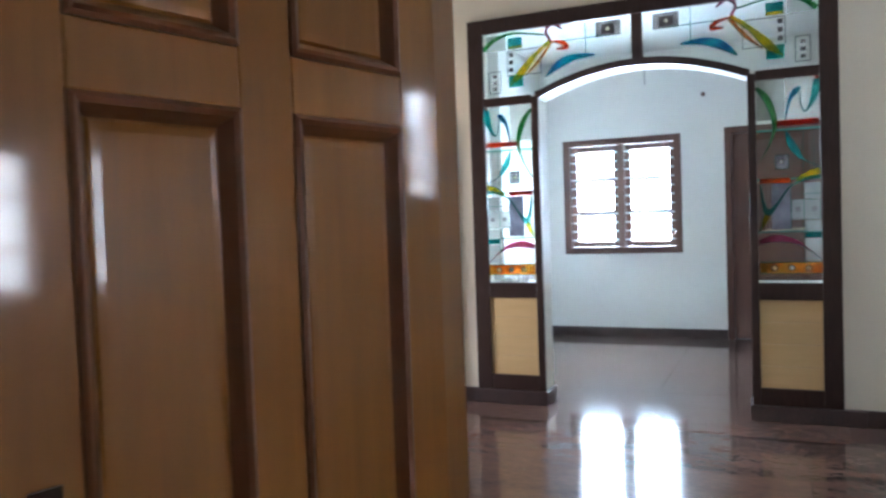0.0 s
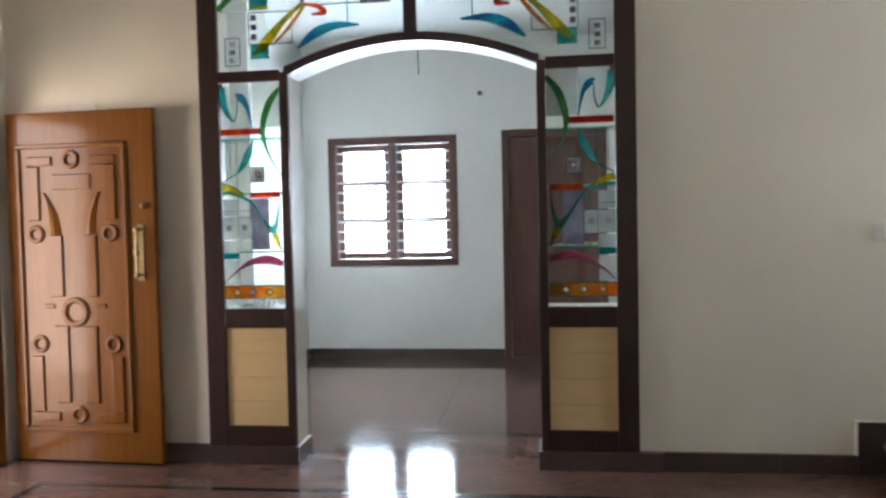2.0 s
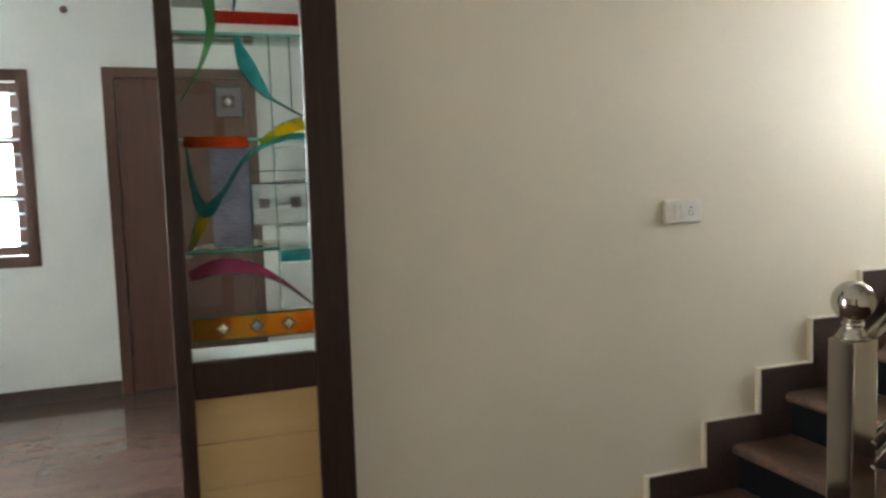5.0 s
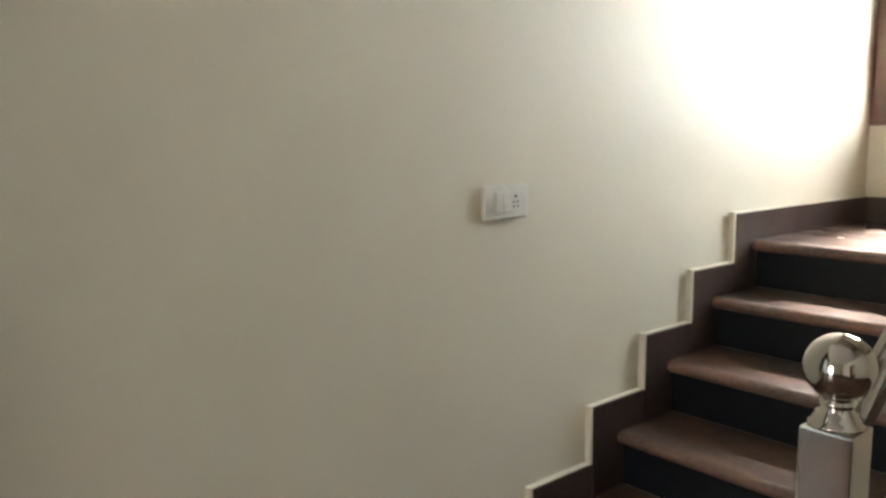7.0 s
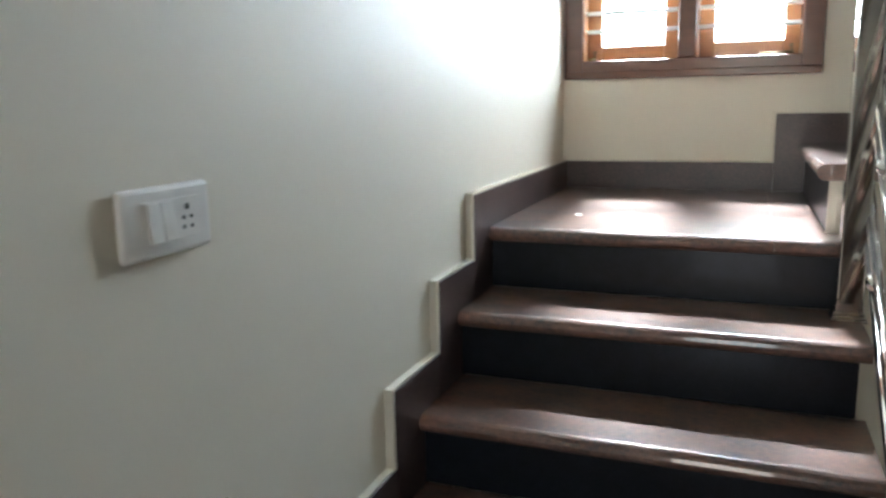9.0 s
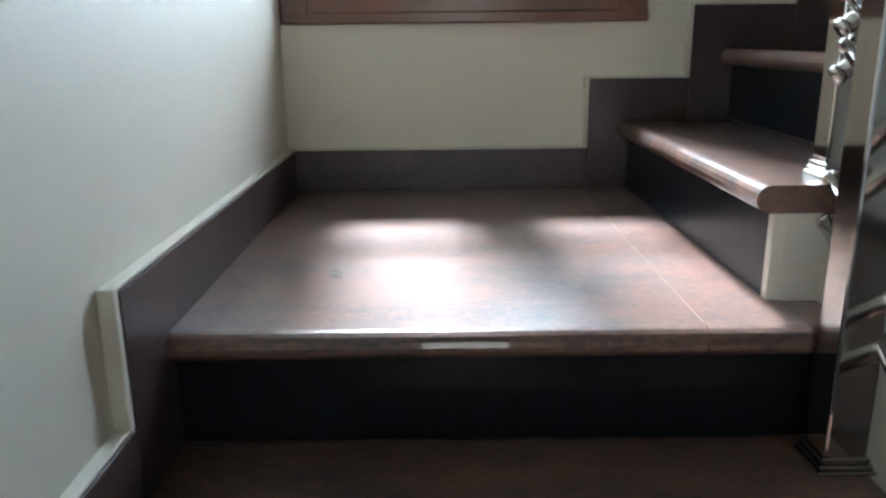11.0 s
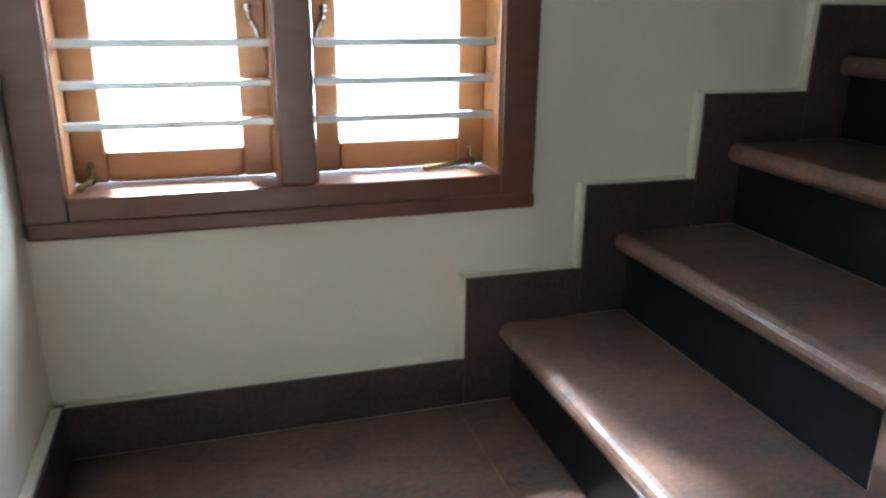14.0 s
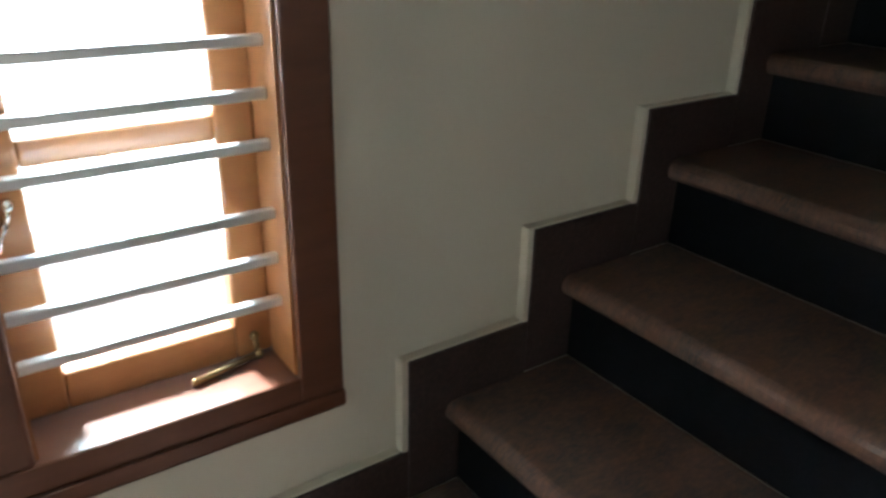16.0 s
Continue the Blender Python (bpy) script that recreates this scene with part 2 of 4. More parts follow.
def prism(name, outline, axis, a, b, material, parent=None, bevel=0.0, smooth=False):
    """A flat outline pushed from a to b along an axis; the outline holds the other two coordinates in order."""
    bm = bmesh.new()

    def place(p, v):
        return {"x": (v, p[0], p[1]), "y": (p[0], v, p[1]), "z": (p[0], p[1], v)}[axis]
    v0 = [bm.verts.new(place(p, a)) for p in outline]
    v1 = [bm.verts.new(place(p, b)) for p in outline]
    bm.faces.new(v0)
    bm.faces.new(v1)
    for i in range(len(outline)):
        j = (i + 1) % len(outline)
        bm.faces.new((v0[i], v0[j], v1[j], v1[i]))
    return finish(name, bm, material, parent, bevel, smooth)


def tube(bm, p, q, r, n=14):
    p, q = Vector(p), Vector(q)
    g = bmesh.ops.create_cone(bm, cap_ends=True, segments=n, radius1=r, radius2=r, depth=(q - p).length)
    bmesh.ops.transform(bm, verts=g["verts"], matrix=Matrix.Translation((p + q) / 2) @ (q - p).to_track_quat("Z", "Y").to_matrix().to_4x4())


def ball(bm, p, r, n=20):
    g = bmesh.ops.create_uvsphere(bm, u_segments=n, v_segments=n // 2 + 2, radius=r)
    bmesh.ops.translate(bm, verts=g["verts"], vec=p)


def lathe(bm, profile, centre, n=28):
    rings = []
    for r, z in profile:
        rings.append([bm.verts.new((centre[0] + r * math.cos(2 * math.pi * k / n), centre[1] + r * math.sin(2 * math.pi * k / n), centre[2] + z)) for k in range(n)])
    for a, b in zip(rings, rings[1:]):
        for k in range(n):
            bm.faces.new((a[k], a[(k + 1) % n], b[(k + 1) % n], b[k]))
    bm.faces.new(rings[0])
    bm.faces.new(rings[-1])


def spline(points, n=8):
    """Catmull-Rom through (a, b, width) points."""
    out, p = [], [points[0], *points, points[-1]]
    for i in range(1, len(p) - 2):
        for k in range(n):
            t = k / n
            out.append(tuple(0.5 * (2 * p[i][c] + (p[i + 1][c] - p[i - 1][c]) * t + (2 * p[i - 1][c] - 5 * p[i][c] + 4 * p[i + 1][c] - p[i + 2][c]) * t * t
                                    + (3 * p[i][c] - p[i - 1][c] - 3 * p[i + 1][c] + p[i + 2][c]) * t ** 3) for c in range(3)))
    out.append(tuple(points[-1]))
    return out


STRUCT = "structure"


def structure(ob, label, category):
    return tagged(ob, label, category, "", STRUCT)


# ---- plan ----
R, S = 0.17, 0.10                 # riser, skirting height
XL, XW = -3.53, 3.44              # side wall with the carved door, stair window wall
YD0, YD1 = -3.74, -3.57           # wall with the doorway walked through
TR1, X1 = 0.2505, 1.22            # first flight: going, first riser
TR2, Y1 = 0.2435, -0.852          # second flight: going, first riser
LAND = 6 * R
YE, XE = -0.905, 2.556             # open sides of the two flights
CEIL, TOP = 3.02, 5.2

# ---- walls ----
structure(boxes("wall_north", [(XL - 0.2, -2.285, 0, 0.2, 0, CEIL), (-0.055, XW + 0.22, 0, 0.2, 0, TOP), (-2.285, -0.055, 0, 0.2, 2.665, CEIL),
                               (-2.285, -1.848, 0, 0.2, 0, 0.845), (-0.497, -0.055, 0, 0.2, 0, 0.845)], M_WALL), "cream painted plaster wall with a wide arched opening", "wall")
# arch lining: two thin piers and the curved soffit
AX, AW, AZ0, AZ1 = -1.172, 0.676, 2.135, 2.285


def arch_z(x, z0=AZ0, z1=AZ1):
    u = min(1, abs(x - AX) / AW)
    return z0 + (z1 - z0) * (1 - u ** 2.0)


arc = [AX + AW - 2 * AW * k / 28 for k in range(29)]
outl = [(AX + AW, 0), (AX + AW, AZ0)] + [(x, arch_z(x)) for x in arc[1:-1]] + [(AX - AW, AZ0), (AX - AW, 0), (AX - AW - 0.034, 0), (AX - AW - 0.034, AZ0 + 0.03)]
outl += [(x, arch_z(x) + 0.034) for x in reversed(arc[1:-1])] + [(AX + AW + 0.034, AZ0 + 0.03), (AX + AW + 0.034, 0)]
structure(prism("arch_trim", outl, "y", 0.0, 0.2, M_WHITE_WALL), "pale plastered lining of the archway", "arch")
structure(boxes("glass_sill_trim", [(-2.285, -1.884, 0.004, 0.2, 0.845, 0.858), (-0.461, -0.055, 0.004, 0.2, 0.845, 0.858)], M_LEDGE), "white painted ledges behind the glass panels", "sill")

structure(boxes("wall_west", [(XL - 0.2, XL, -1.08, -0.12, 2.08, CEIL), (XL - 0.2, XL, -0.12, 0, 0, CEIL), (XL - 0.2, XL, YD0, -1.08, 0, CEIL)], M_WALL), "cream painted wall with an outer doorway", "wall")
DXL, DXR, DH = -1.0, -0.065, 2.12
structure(boxes("wall_south", [(XL - 0.2, DXL, YD0, YD1, 0, CEIL), (DXR, XW + 0.22, YD0, YD1, 0, TOP), (DXL, DXR, YD0, YD1, DH, CEIL)], M_WALL), "cream painted wall with a doorway", "wall")
WY0, WY1, WZ0, WZ1 = -0.886, -0.004, 1.424, 2.586
structure(boxes("wall_east", [(XW, XW + 0.22, YD1, 0, 0, WZ0), (XW, XW + 0.22, YD1, 0, WZ1, TOP), (XW, XW + 0.22, YD1, WY0, WZ0, WZ1)], M_WALL), "cream painted stair wall with a window", "wall")
# the hall's wall over the stairwell edge
structure(boxes("wall_stairwell_upper", [(0.80, 0.95, YD1, 0, CEIL + 0.15, TOP)], M_WALL), "cream painted upper stairwell wall", "wall")
structure(boxes("ceiling", [(XL - 0.2, 0.95, YD0, 0.2, CEIL, CEIL + 0.15)], M_CEIL), "white painted hall ceiling", "ceiling")
structure(boxes("ceiling_stairwell", [(0.80, XW + 0.22, YD0, 0.2, TOP, TOP + 0.15)], M_CEIL), "white painted stairwell ceiling", "ceiling")

# back room
BXL, BXR, BY = -2.785, 1.6, 3.2
BWX0, BWX1, BWZ0, BWZ1 = -2.54, -1.283, 0.897, 2.145
BDX0, BDX1, BDZ = -0.855, 0.12, 2.17
structure(boxes("wall_back_room_north", [(BXL, BWX0, BY, BY + 0.2, 0, CEIL), (BWX0, BWX1, BY, BY + 0.2, 0, BWZ0), (BWX0, BWX1, BY, BY + 0.2, BWZ1, CEIL), (BWX1, BDX0, BY, BY + 0.2, 0, CEIL),
                                         (BDX0, BDX1, BY, BY + 0.2, BDZ, CEIL), (BDX1, BXR, BY, BY + 0.2, 0, CEIL)], M_WHITE_WALL), "pale painted back room wall with window and door", "wall")
# Added block: its shaded face stands in for a grey reflection in the glass.
structure(boxes("wall_back_room_pilaster", [(BXL, BXL + 0.15, 1.43, 1.83, 0, CEIL)], M_WHITE_WALL), "pale block added for the grey band reflected in the left glass", "pilaster")
structure(boxes("wall_back_room_west", [(BXL - 0.2, BXL, 0.2, BY + 0.2, 0, CEIL)], M_WHITE_WALL), "pale painted back room wall", "wall")
structure(boxes("wall_back_room_east", [(BXR, BXR + 0.2, 0.2, BY + 0.2, 0, CEIL)], M_WHITE_WALL), "pale painted back room wall", "wall")
structure(boxes("ceiling_back_room", [(BXL - 0.2, BXR + 0.2, 0.2, BY + 0.2, CEIL, CEIL + 0.15)], M_CEIL), "white painted back room ceiling", "ceiling")

# lobby behind the start
LY0, LY1, LZ0, LZ1 = -4.95, -3.87, 0.92, 1.85
structure(boxes("wall_lobby", [(-2.7, -2.5, -7.0, YD0, 0, CEIL), (-2.7, 2.7, -7.2, -7.0, 0, CEIL), (2.5, 2.7, -7.0, LY0, 0, CEIL), (2.5, 2.7, LY1, YD0, 0, CEIL),
                               (2.5, 2.7, LY0, LY1, 0, LZ0), (2.5, 2.7, LY0, LY1, LZ1, CEIL)], M_WALL), "cream painted lobby walls with a window", "wall")
structure(boxes("ceiling_lobby", [(-2.7, 2.7, -7.2, YD0, CEIL, CEIL + 0.15)], M_CEIL), "white painted lobby ceiling", "ceiling")

# ---- floor bed; slabs come last in the file ----
floor = structure(boxes("floor", [(XL - 0.2, XW + 0.22, -7.2, 3.4, -0.2, -0.006)], M_GROUT), "polished brown granite slab floor with a dark inlaid border", "floor")
ground = bmesh.new()
bmesh.ops.create_grid(ground, x_segments=1, y_segments=1, size=400)
g_ob = finish("ground", ground, M_STONE)
g_ob.location.z = -0.32
structure(g_ob, "plain paved ground outside the house", "ground")

# Self-lit backdrop panel: its emission stands in for the daylight behind the panes.
def glow_backdrop(name, label, outline, axis, a, b, strength, colour):
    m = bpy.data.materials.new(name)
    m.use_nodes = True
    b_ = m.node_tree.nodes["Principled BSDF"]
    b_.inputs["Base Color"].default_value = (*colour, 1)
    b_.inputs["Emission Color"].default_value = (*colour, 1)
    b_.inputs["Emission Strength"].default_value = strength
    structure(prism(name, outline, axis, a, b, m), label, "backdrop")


glow_backdrop("backdrop_east", "plain white glowing backdrop standing in for bright daylight outside", [(-9, -0.3), (9, -0.3), (9, 5.0), (-9, 5.0)], "x", 9.0, 9.1, 1.0, (1.0, 1.0, 1.0))
glow_backdrop("backdrop_north", "plain bluish-white glowing backdrop standing in for bright daylight outside", [(-9, -0.3), (9, -0.3), (9, 6.5), (-9, 6.5)], "y", 9.5, 9.6, 1.3, (0.80, 0.92, 1.0))

# ---- partition of dark wood, glass and laminate ----
part = tagged(new("glazed_partition"), "dark wood arched partition with painted glass and yellow panels", "partition", "", "")
FY0, FY1 = -0.036, -0.003
GX = (( -2.235, -1.888), (-0.456, -0.103))
frame_items = [(-2.345, -2.235, FY0, FY1, S, 2.715), (-0.103, 0.003, FY0, FY1, S, 2.715), (-1.888, -1.842, FY0, FY1, S, 2.15), (-0.502, -0.456, FY0, FY1, S, 2.15),
               (-2.235, -0.103, FY0, FY1, 2.615, 2.715), (-1.196, -1.127, FY0 + 0.003, FY1, 2.325, 2.615)]
for a, b in GX:
    frame_items += [(a, b, FY0 + 0.002, FY1, S, 0.208), (a, b, FY0 + 0.002, FY1, 0.755, 0.862), (a, b, FY0 + 0.002, FY1, 2.105, 2.165)]
boxes("frame", frame_items, M_DARKWOOD, part, 0.004)
xs = [AX - AW - 0.01 + (2 * AW + 0.02) * k / 36 for k in range(37)]
prism("arch_bar", [(x, arch_z(x) - 0.004) for x in xs] + [(x, arch_z(x) + 0.044) for x in reversed(xs)], "y", FY0 + 0.001, FY1 - 0.001, M_DARKWOOD, part, 0.003)
for a, b in GX:
    zb = 0.208
    for k in range(4):
        h = 0.547 / 4
        boxes("panel", [(a + 0.001, b - 0.001, -0.020, -0.006, zb + k * h + 0.0012, zb + (k + 1) * h - 0.0012)], M_PLY, part, 0.0008)
    boxes("panel_backing", [(a, b, -0.0055, -0.003, zb, 0.755)], M_DARKWOOD, part)
    pane = boxes("glass_pane", [(a, b, -0.016, -0.011, 0.862, 2.105)], G_CLEAR, part)
    pane.visible_shadow = False
GZ = 2.165


def top_pane(x0, x1):
    n = 20
    low = [(x0 + (x1 - x0) * k / n, max(GZ - 0.002, arch_z(x0 + (x1 - x0) * k / n) + 0.040)) for k in range(n + 1)]
    ob = prism("glass_pane", low + [(x1, 2.615), (x0, 2.615)], "y", -0.016, -0.011, G_CLEAR, part)
    ob.visible_shadow = False


top_pane(-2.235, -1.196)
top_pane(-1.127, -0.103)

ART_Y = -0.0185


def flat(outline, material, name="painted_shape", depth=0.002, y=ART_Y):
    return prism(name, outline, "y", y - depth, y, material, part)


def ribbon(points, material, to, layer=0):
    s = spline(points)
    left, right = [], []
    for i, (a, b, w) in enumerate(s):
        p, q = s[max(0, i - 1)], s[min(len(s) - 1, i + 1)]
        dx, dy = q[0] - p[0], q[1] - p[1]
        d = math.hypot(dx, dy) or 1
        left.append(to(a - dy / d * w / 2, b + dx / d * w / 2))
        right.append(to(a + dy / d * w / 2, b - dx / d * w / 2))
    bm = bmesh.new()
    y = ART_Y - 0.0022 * layer
    l0, r0 = [bm.verts.new((p[0], y, p[1])) for p in left], [bm.verts.new((p[0], y, p[1])) for p in right]
    l1, r1 = [bm.verts.new((p[0], y - 0.002, p[1])) for p in left], [bm.verts.new((p[0], y - 0.002, p[1])) for p in right]
    for i in range(len(s) - 1):
        for f in ((l0[i], l0[i + 1], r0[i + 1], r0[i]), (l1[i], r1[i], r1[i + 1], l1[i + 1]), (l0[i], l1[i], l1[i + 1], l0[i + 1]), (r0[i], r0[i + 1], r1[i + 1], r1[i])):
            bm.faces.new(f)
    bm.faces.new((l0[0], r0[0], r1[0], l1[0]))
    bm.faces.new((l0[-1], l1[-1], r1[-1], r0[-1]))
    finish("painted_ribbon", bm, material, part)
    bm = bmesh.new()
    rows = [[bm.verts.new((p[0] + dx, y - 0.0026, p[1] + dz)) for p in left] for dx, dz in ((-0.0016, -0.0016), (0.0016, 0.0016))]
    for i in range(len(s) - 1):
        bm.faces.new((rows[0][i], rows[0][i + 1], rows[1][i + 1], rows[1][i]))
    ext = bmesh.ops.extrude_face_region(bm, geom=bm.faces[:])
    bmesh.ops.translate(bm, verts=[v for v in ext["geom"] if isinstance(v, bmesh.types.BMVert)], vec=(0, -0.001, 0))
    return finish("lead_line", bm, S_LINE, part)


def rect(x0, x1, y0, y1, material, to, layer=0, name="painted_shape"):
    return flat([to(x0, y0), to(x1, y0), to(x1, y1), to(x0, y1)], material, name, 0.002, ART_Y - 0.0022 * layer)


def outline_rect(x0, x1, y0, y1, to, w=3):
    for r in ((x0, x1, y0, y0 + w), (x0, x1, y1 - w, y1), (x0, x0 + w, y0 + w, y1 - w), (x1 - w, x1, y0 + w, y1 - w)):
        rect(*r, S_LINE, to, 1, "lead_line")


def stud(x, y, r, to, material=S_CRYSTAL):
    bm = bmesh.new()
    rim = [bm.verts.new((to(x + dx, y + dy)[0], ART_Y - 0.0022, to(x + dx, y + dy)[1])) for dx, dy in ((-r, 0), (0, r), (r, 0), (0, -r))]
    c = bm.verts.new((to(x, y)[0], ART_Y - (0.006 if material is S_DARK else 0.014), to(x, y)[1]))
    bm.faces.new(rim)
    for i in range(4):
        bm.faces.new((rim[i], rim[(i + 1) % 4], c))
    finish("crystal_stud", bm, material, part)


def side_art(to):
    rect(66, 212, 302, 512, S_FROST, to)
    rect(135, 230, 845, 1085, S_RIPPLE, to)
    rect(300, 378, 845, 928, S_FROST, to)
    rect(300, 378, 1040, 1098, S_FROST, to)
    rect(300, 378, 1133, 1250, S_FROST, to)
    ribbon([(66, 335, 20), (125, 410, 36), (158, 530, 26), (130, 640, 10), (70, 738, 3)], S_GREEN, to, 1)
    ribbon([(212, 520, 3), (232, 420, 18), (265, 370, 34), (292, 352, 8)], S_BLUE, to, 1)
    ribbon([(285, 372, 4), (290, 440, 7), (308, 478, 8), (338, 440, 22), (360, 380, 38), (366, 318, 34)], S_TEAL, to, 1)
    ribbon([(368, 318, 22), (370, 302, 20)], S_ORANGE, to, 2)
    rect(165, 376, 516, 546, S_ORANGE, to, 2)
    ribbon([(212, 572, 5), (238, 640, 40), (275, 700, 26), (300, 725, 8), (376, 766, 3)], S_TEAL, to, 1)
    rect(155, 226, 695, 770, S_GREY, to)
    rect(174, 202, 718, 746, S_DARK, to, 1)
    outline_rect(155, 226, 695, 770, to)
    stud(188, 732, 12, to)
    rect(75, 232, 815, 842, S_ORANGE, to, 2)
    ribbon([(378, 785, 34), (320, 800, 28), (262, 832, 16)], S_YELLOW, to, 2)
    ribbon([(378, 815, 14), (320, 822, 14), (230, 862, 11), (165, 950, 15), (118, 995, 34), (92, 940, 16), (80, 845, 6)], S_TEAL, to, 1)
    ribbon([(112, 1010, 34), (92, 1055, 22), (76, 1090, 8)], S_YELLOW, to, 2)
    rect(232, 378, 930, 1036, S_FROST, to, 1)
    outline_rect(232, 378, 930, 1036, to, 4)
    for cx in (266, 346):
        rect(cx - 13, cx + 13, 968, 994, S_DARK, to, 2)
    rect(66, 300, 1096, 1100, S_LINE, to, 1, "lead_line")
    rect(300, 378, 1100, 1130, S_TEAL, to, 1)
    ribbon([(70, 1152, 26), (150, 1132, 40), (240, 1146, 25), (310, 1186, 9), (378, 1242, 4)], S_PINK, to, 2)
    rect(70, 380, 1255, 1316, S_AMBER, to)
    rect(70, 380, 1253, 1258, S_LINE, to, 1, "lead_line")
    rect(70, 380, 1314, 1318, S_LINE, to, 1, "lead_line")
    for cx in (145, 230, 313):
        stud(cx, 1287, 20, to, S_DARK)
        stud(cx, 1287, 14, to, S_CRYSTAL_BLUE if cx == 230 else S_CRYSTAL)
    for x, y0, y1 in ((294, 572, 1250), (346, 572, 760), (230, 842, 1094)):
        rect(x, x + 3, y0, y1, S_LINE, to, 3, "lead_line")
    rect(232, 378, 900, 903, S_LINE, to, 2, "lead_line")


def to_right(x, y):
    return (-0.456 + (x - 64) / 316 * 0.353, 2.105 - (y - 300) / 1065 * 1.243)


def to_left(x, y):
    return (-1.888 - (x - 64) / 316 * 0.347, 2.105 - (y - 300) / 1065 * 1.243)


side_art(to_right)
side_art(to_left)


def glass_shelf(x0, x1, z):
    sh = tagged(new("glass_shelf"), "clear glass shelf with a green edge in the partition niche", "shelf", "niche shelves")
    sh.location = (x0, 0.02, z)
    w = x1 - x0
    pane = boxes("pane", [(0, w, 0.003, 0.165, 0, 0.008)], G_SHELF, sh)
    pane.visible_shadow = False
    boxes("edge", [(0, w, 0.0, 0.0028, 0, 0.008)], S_EDGE, sh)
    for u in (0.001, w - 0.022):
        boxes("clip", [(u, u + 0.021, 0.03, 0.05, -0.014, -0.0005)], M_STEEL, sh, 0.002)


for z in (1.795, 1.494, 1.170):
    glass_shelf(-0.4585, -0.0565, z)
    glass_shelf(-2.2835, -1.8865, z)


def top_art(to):
    rect(572, 612, 36, 66, S_FROST, to)
    ribbon([(566, 62, 10), (590, 44, 8), (630, 36, 4), (690, 46, 3)], S_GREEN, to, 1)
    rect(616, 645, 44, 60, S_TEAL, to, 1)
    rect(616, 645, 60, 65, S_YELLOW, to, 1)
    rect(616, 645, 114, 137, S_TEAL, to)
    outline_rect(614, 682, 68, 116, to, 1.2)
    for y in (72, 86, 100):
        rect(618, 626, y, y + 8, S_DARK, to, 1)
    ribbon([(618, 134, 2), (640, 114, 15), (668, 84, 9), (700, 58, 6)], S_YELLOW, to, 2)
    ribbon([(650, 118, 2), (676, 94, 6), (702, 62, 5)], S_AMBER, to, 1)
    ribbon([(700, 58, 5), (692, 40, 5), (706, 28, 7), (724, 40, 3)], S_PINK, to, 1)
    ribbon([(700, 60, 3), (722, 64, 7), (732, 74, 8), (712, 76, 3)], S_ORANGE, to, 2)
    rect(724, 800, 61, 63, S_TEAL, to, 1, "lead_line")
    rect(766, 768, 34, 92, S_TEAL, to, 2, "lead_line")
    ribbon([(690, 124, 3), (716, 104, 15), (746, 94, 12), (784, 94, 3)], S_BLUE, to, 1)
    rect(786, 832, 36, 64, S_GREY, to)
    rect(796, 820, 42, 60, S_DARK, to, 1)
    stud(808, 51, 5, to)
    outline_rect(576, 600, 104, 146, to, 1.2)
    for y in (110, 122, 134):
        rect(583, 592, y, y + 7, S_GREY, to)


top_art(lambda x, y: (-2.232 + (x - 565) / 285 * 1.034, 2.18 + (150 - y) * 0.00366))
top_art(lambda x, y: (-0.106 - (x - 565) / 285 * 1.02, 2.18 + (150 - y) * 0.00366))

# ---- skirting on the hall walls ----
SK = structure(new("baseboard"), "brown granite skirting tiles along the walls and stairs", "skirting")


def skirt(x0, x1, y0, y1, z0, z1):
    return boxes("skirting_tile", [(x0, x1, y0, y1, z0, z1)], M_SKIRT, SK, 0.002)


for a, b in ((XL + 0.002, -2.95), (-2.948, -2.36), (-2.358, -1.826), (-0.518, 0.12), (0.122, 0.70), (0.702, 1.075)):
    skirt(a, b, -0.046 if a > -2.36 and b < 0.2 else -0.022, -0.0005, 0, S)
skirt(-1.8475, -1.826, 0.0, 0.2, 0, S)
skirt(-0.518, -0.4975, 0.0, 0.2, 0, S)
K0 = 1.077
KX = [K0 + TR1 * i for i in range(6)]
for i in range(1, 7):
    x1 = KX[i] - 0.001 if i < 6 else XW - 0.022
    skirt(KX[i - 1], x1, -0.022, -0.0005, (i - 1) * R - 0.01 if i > 1 else 0, i * R + S)
JY = [-0.752 - TR2 * j for j in range(10)]
skirt(XW - 0.022, XW - 0.0005, JY[0] + 0.001, -0.001, LAND, LAND + S)
for j in range(1, 10):
    skirt(XW - 0.022, XW - 0.0005, JY[j] + 0.001, JY[j - 1], LAND + (j - 1) * R, LAND + j * R + S)
# painted plaster fillets along the stepped skirting
fil = []
for i in range(1, 7):
    z0, z1, xe = (i - 1) * R + S, i * R + S, (KX[i] - 0.013 if i < 6 else XW - 0.0185)
    fil.append((KX[i - 1] - 0.013, KX[i - 1] - 0.0005, -0.021, -0.0005, z0 + 0.0005, z1 + 0.007))
    fil.append((KX[i - 1], xe, -0.019, -0.0005, z1 + 0.0005, z1 + 0.006))
for j in range(1, 10):
    z0, z1 = LAND + (j - 1) * R + S, LAND + j * R + S
    fil.append((XW - 0.020, XW - 0.0005, JY[j - 1] + 0.0005, JY[j - 1] + 0.013, z0 + 0.0005, z1 + 0.006))
    fil.append((XW - 0.018, XW - 0.0005, JY[j] + 0.014, JY[j - 1], z1 + 0.0005, z1 + 0.005))
fil.append((XW - 0.018, XW - 0.0005, JY[0] + 0.014, -0.02, LAND + S + 0.0005, LAND + S + 0.005))
structure(boxes("skirting_trim", fil, M_WALL, None, 0.002), "cream painted edges of the stepped skirting", "trim")
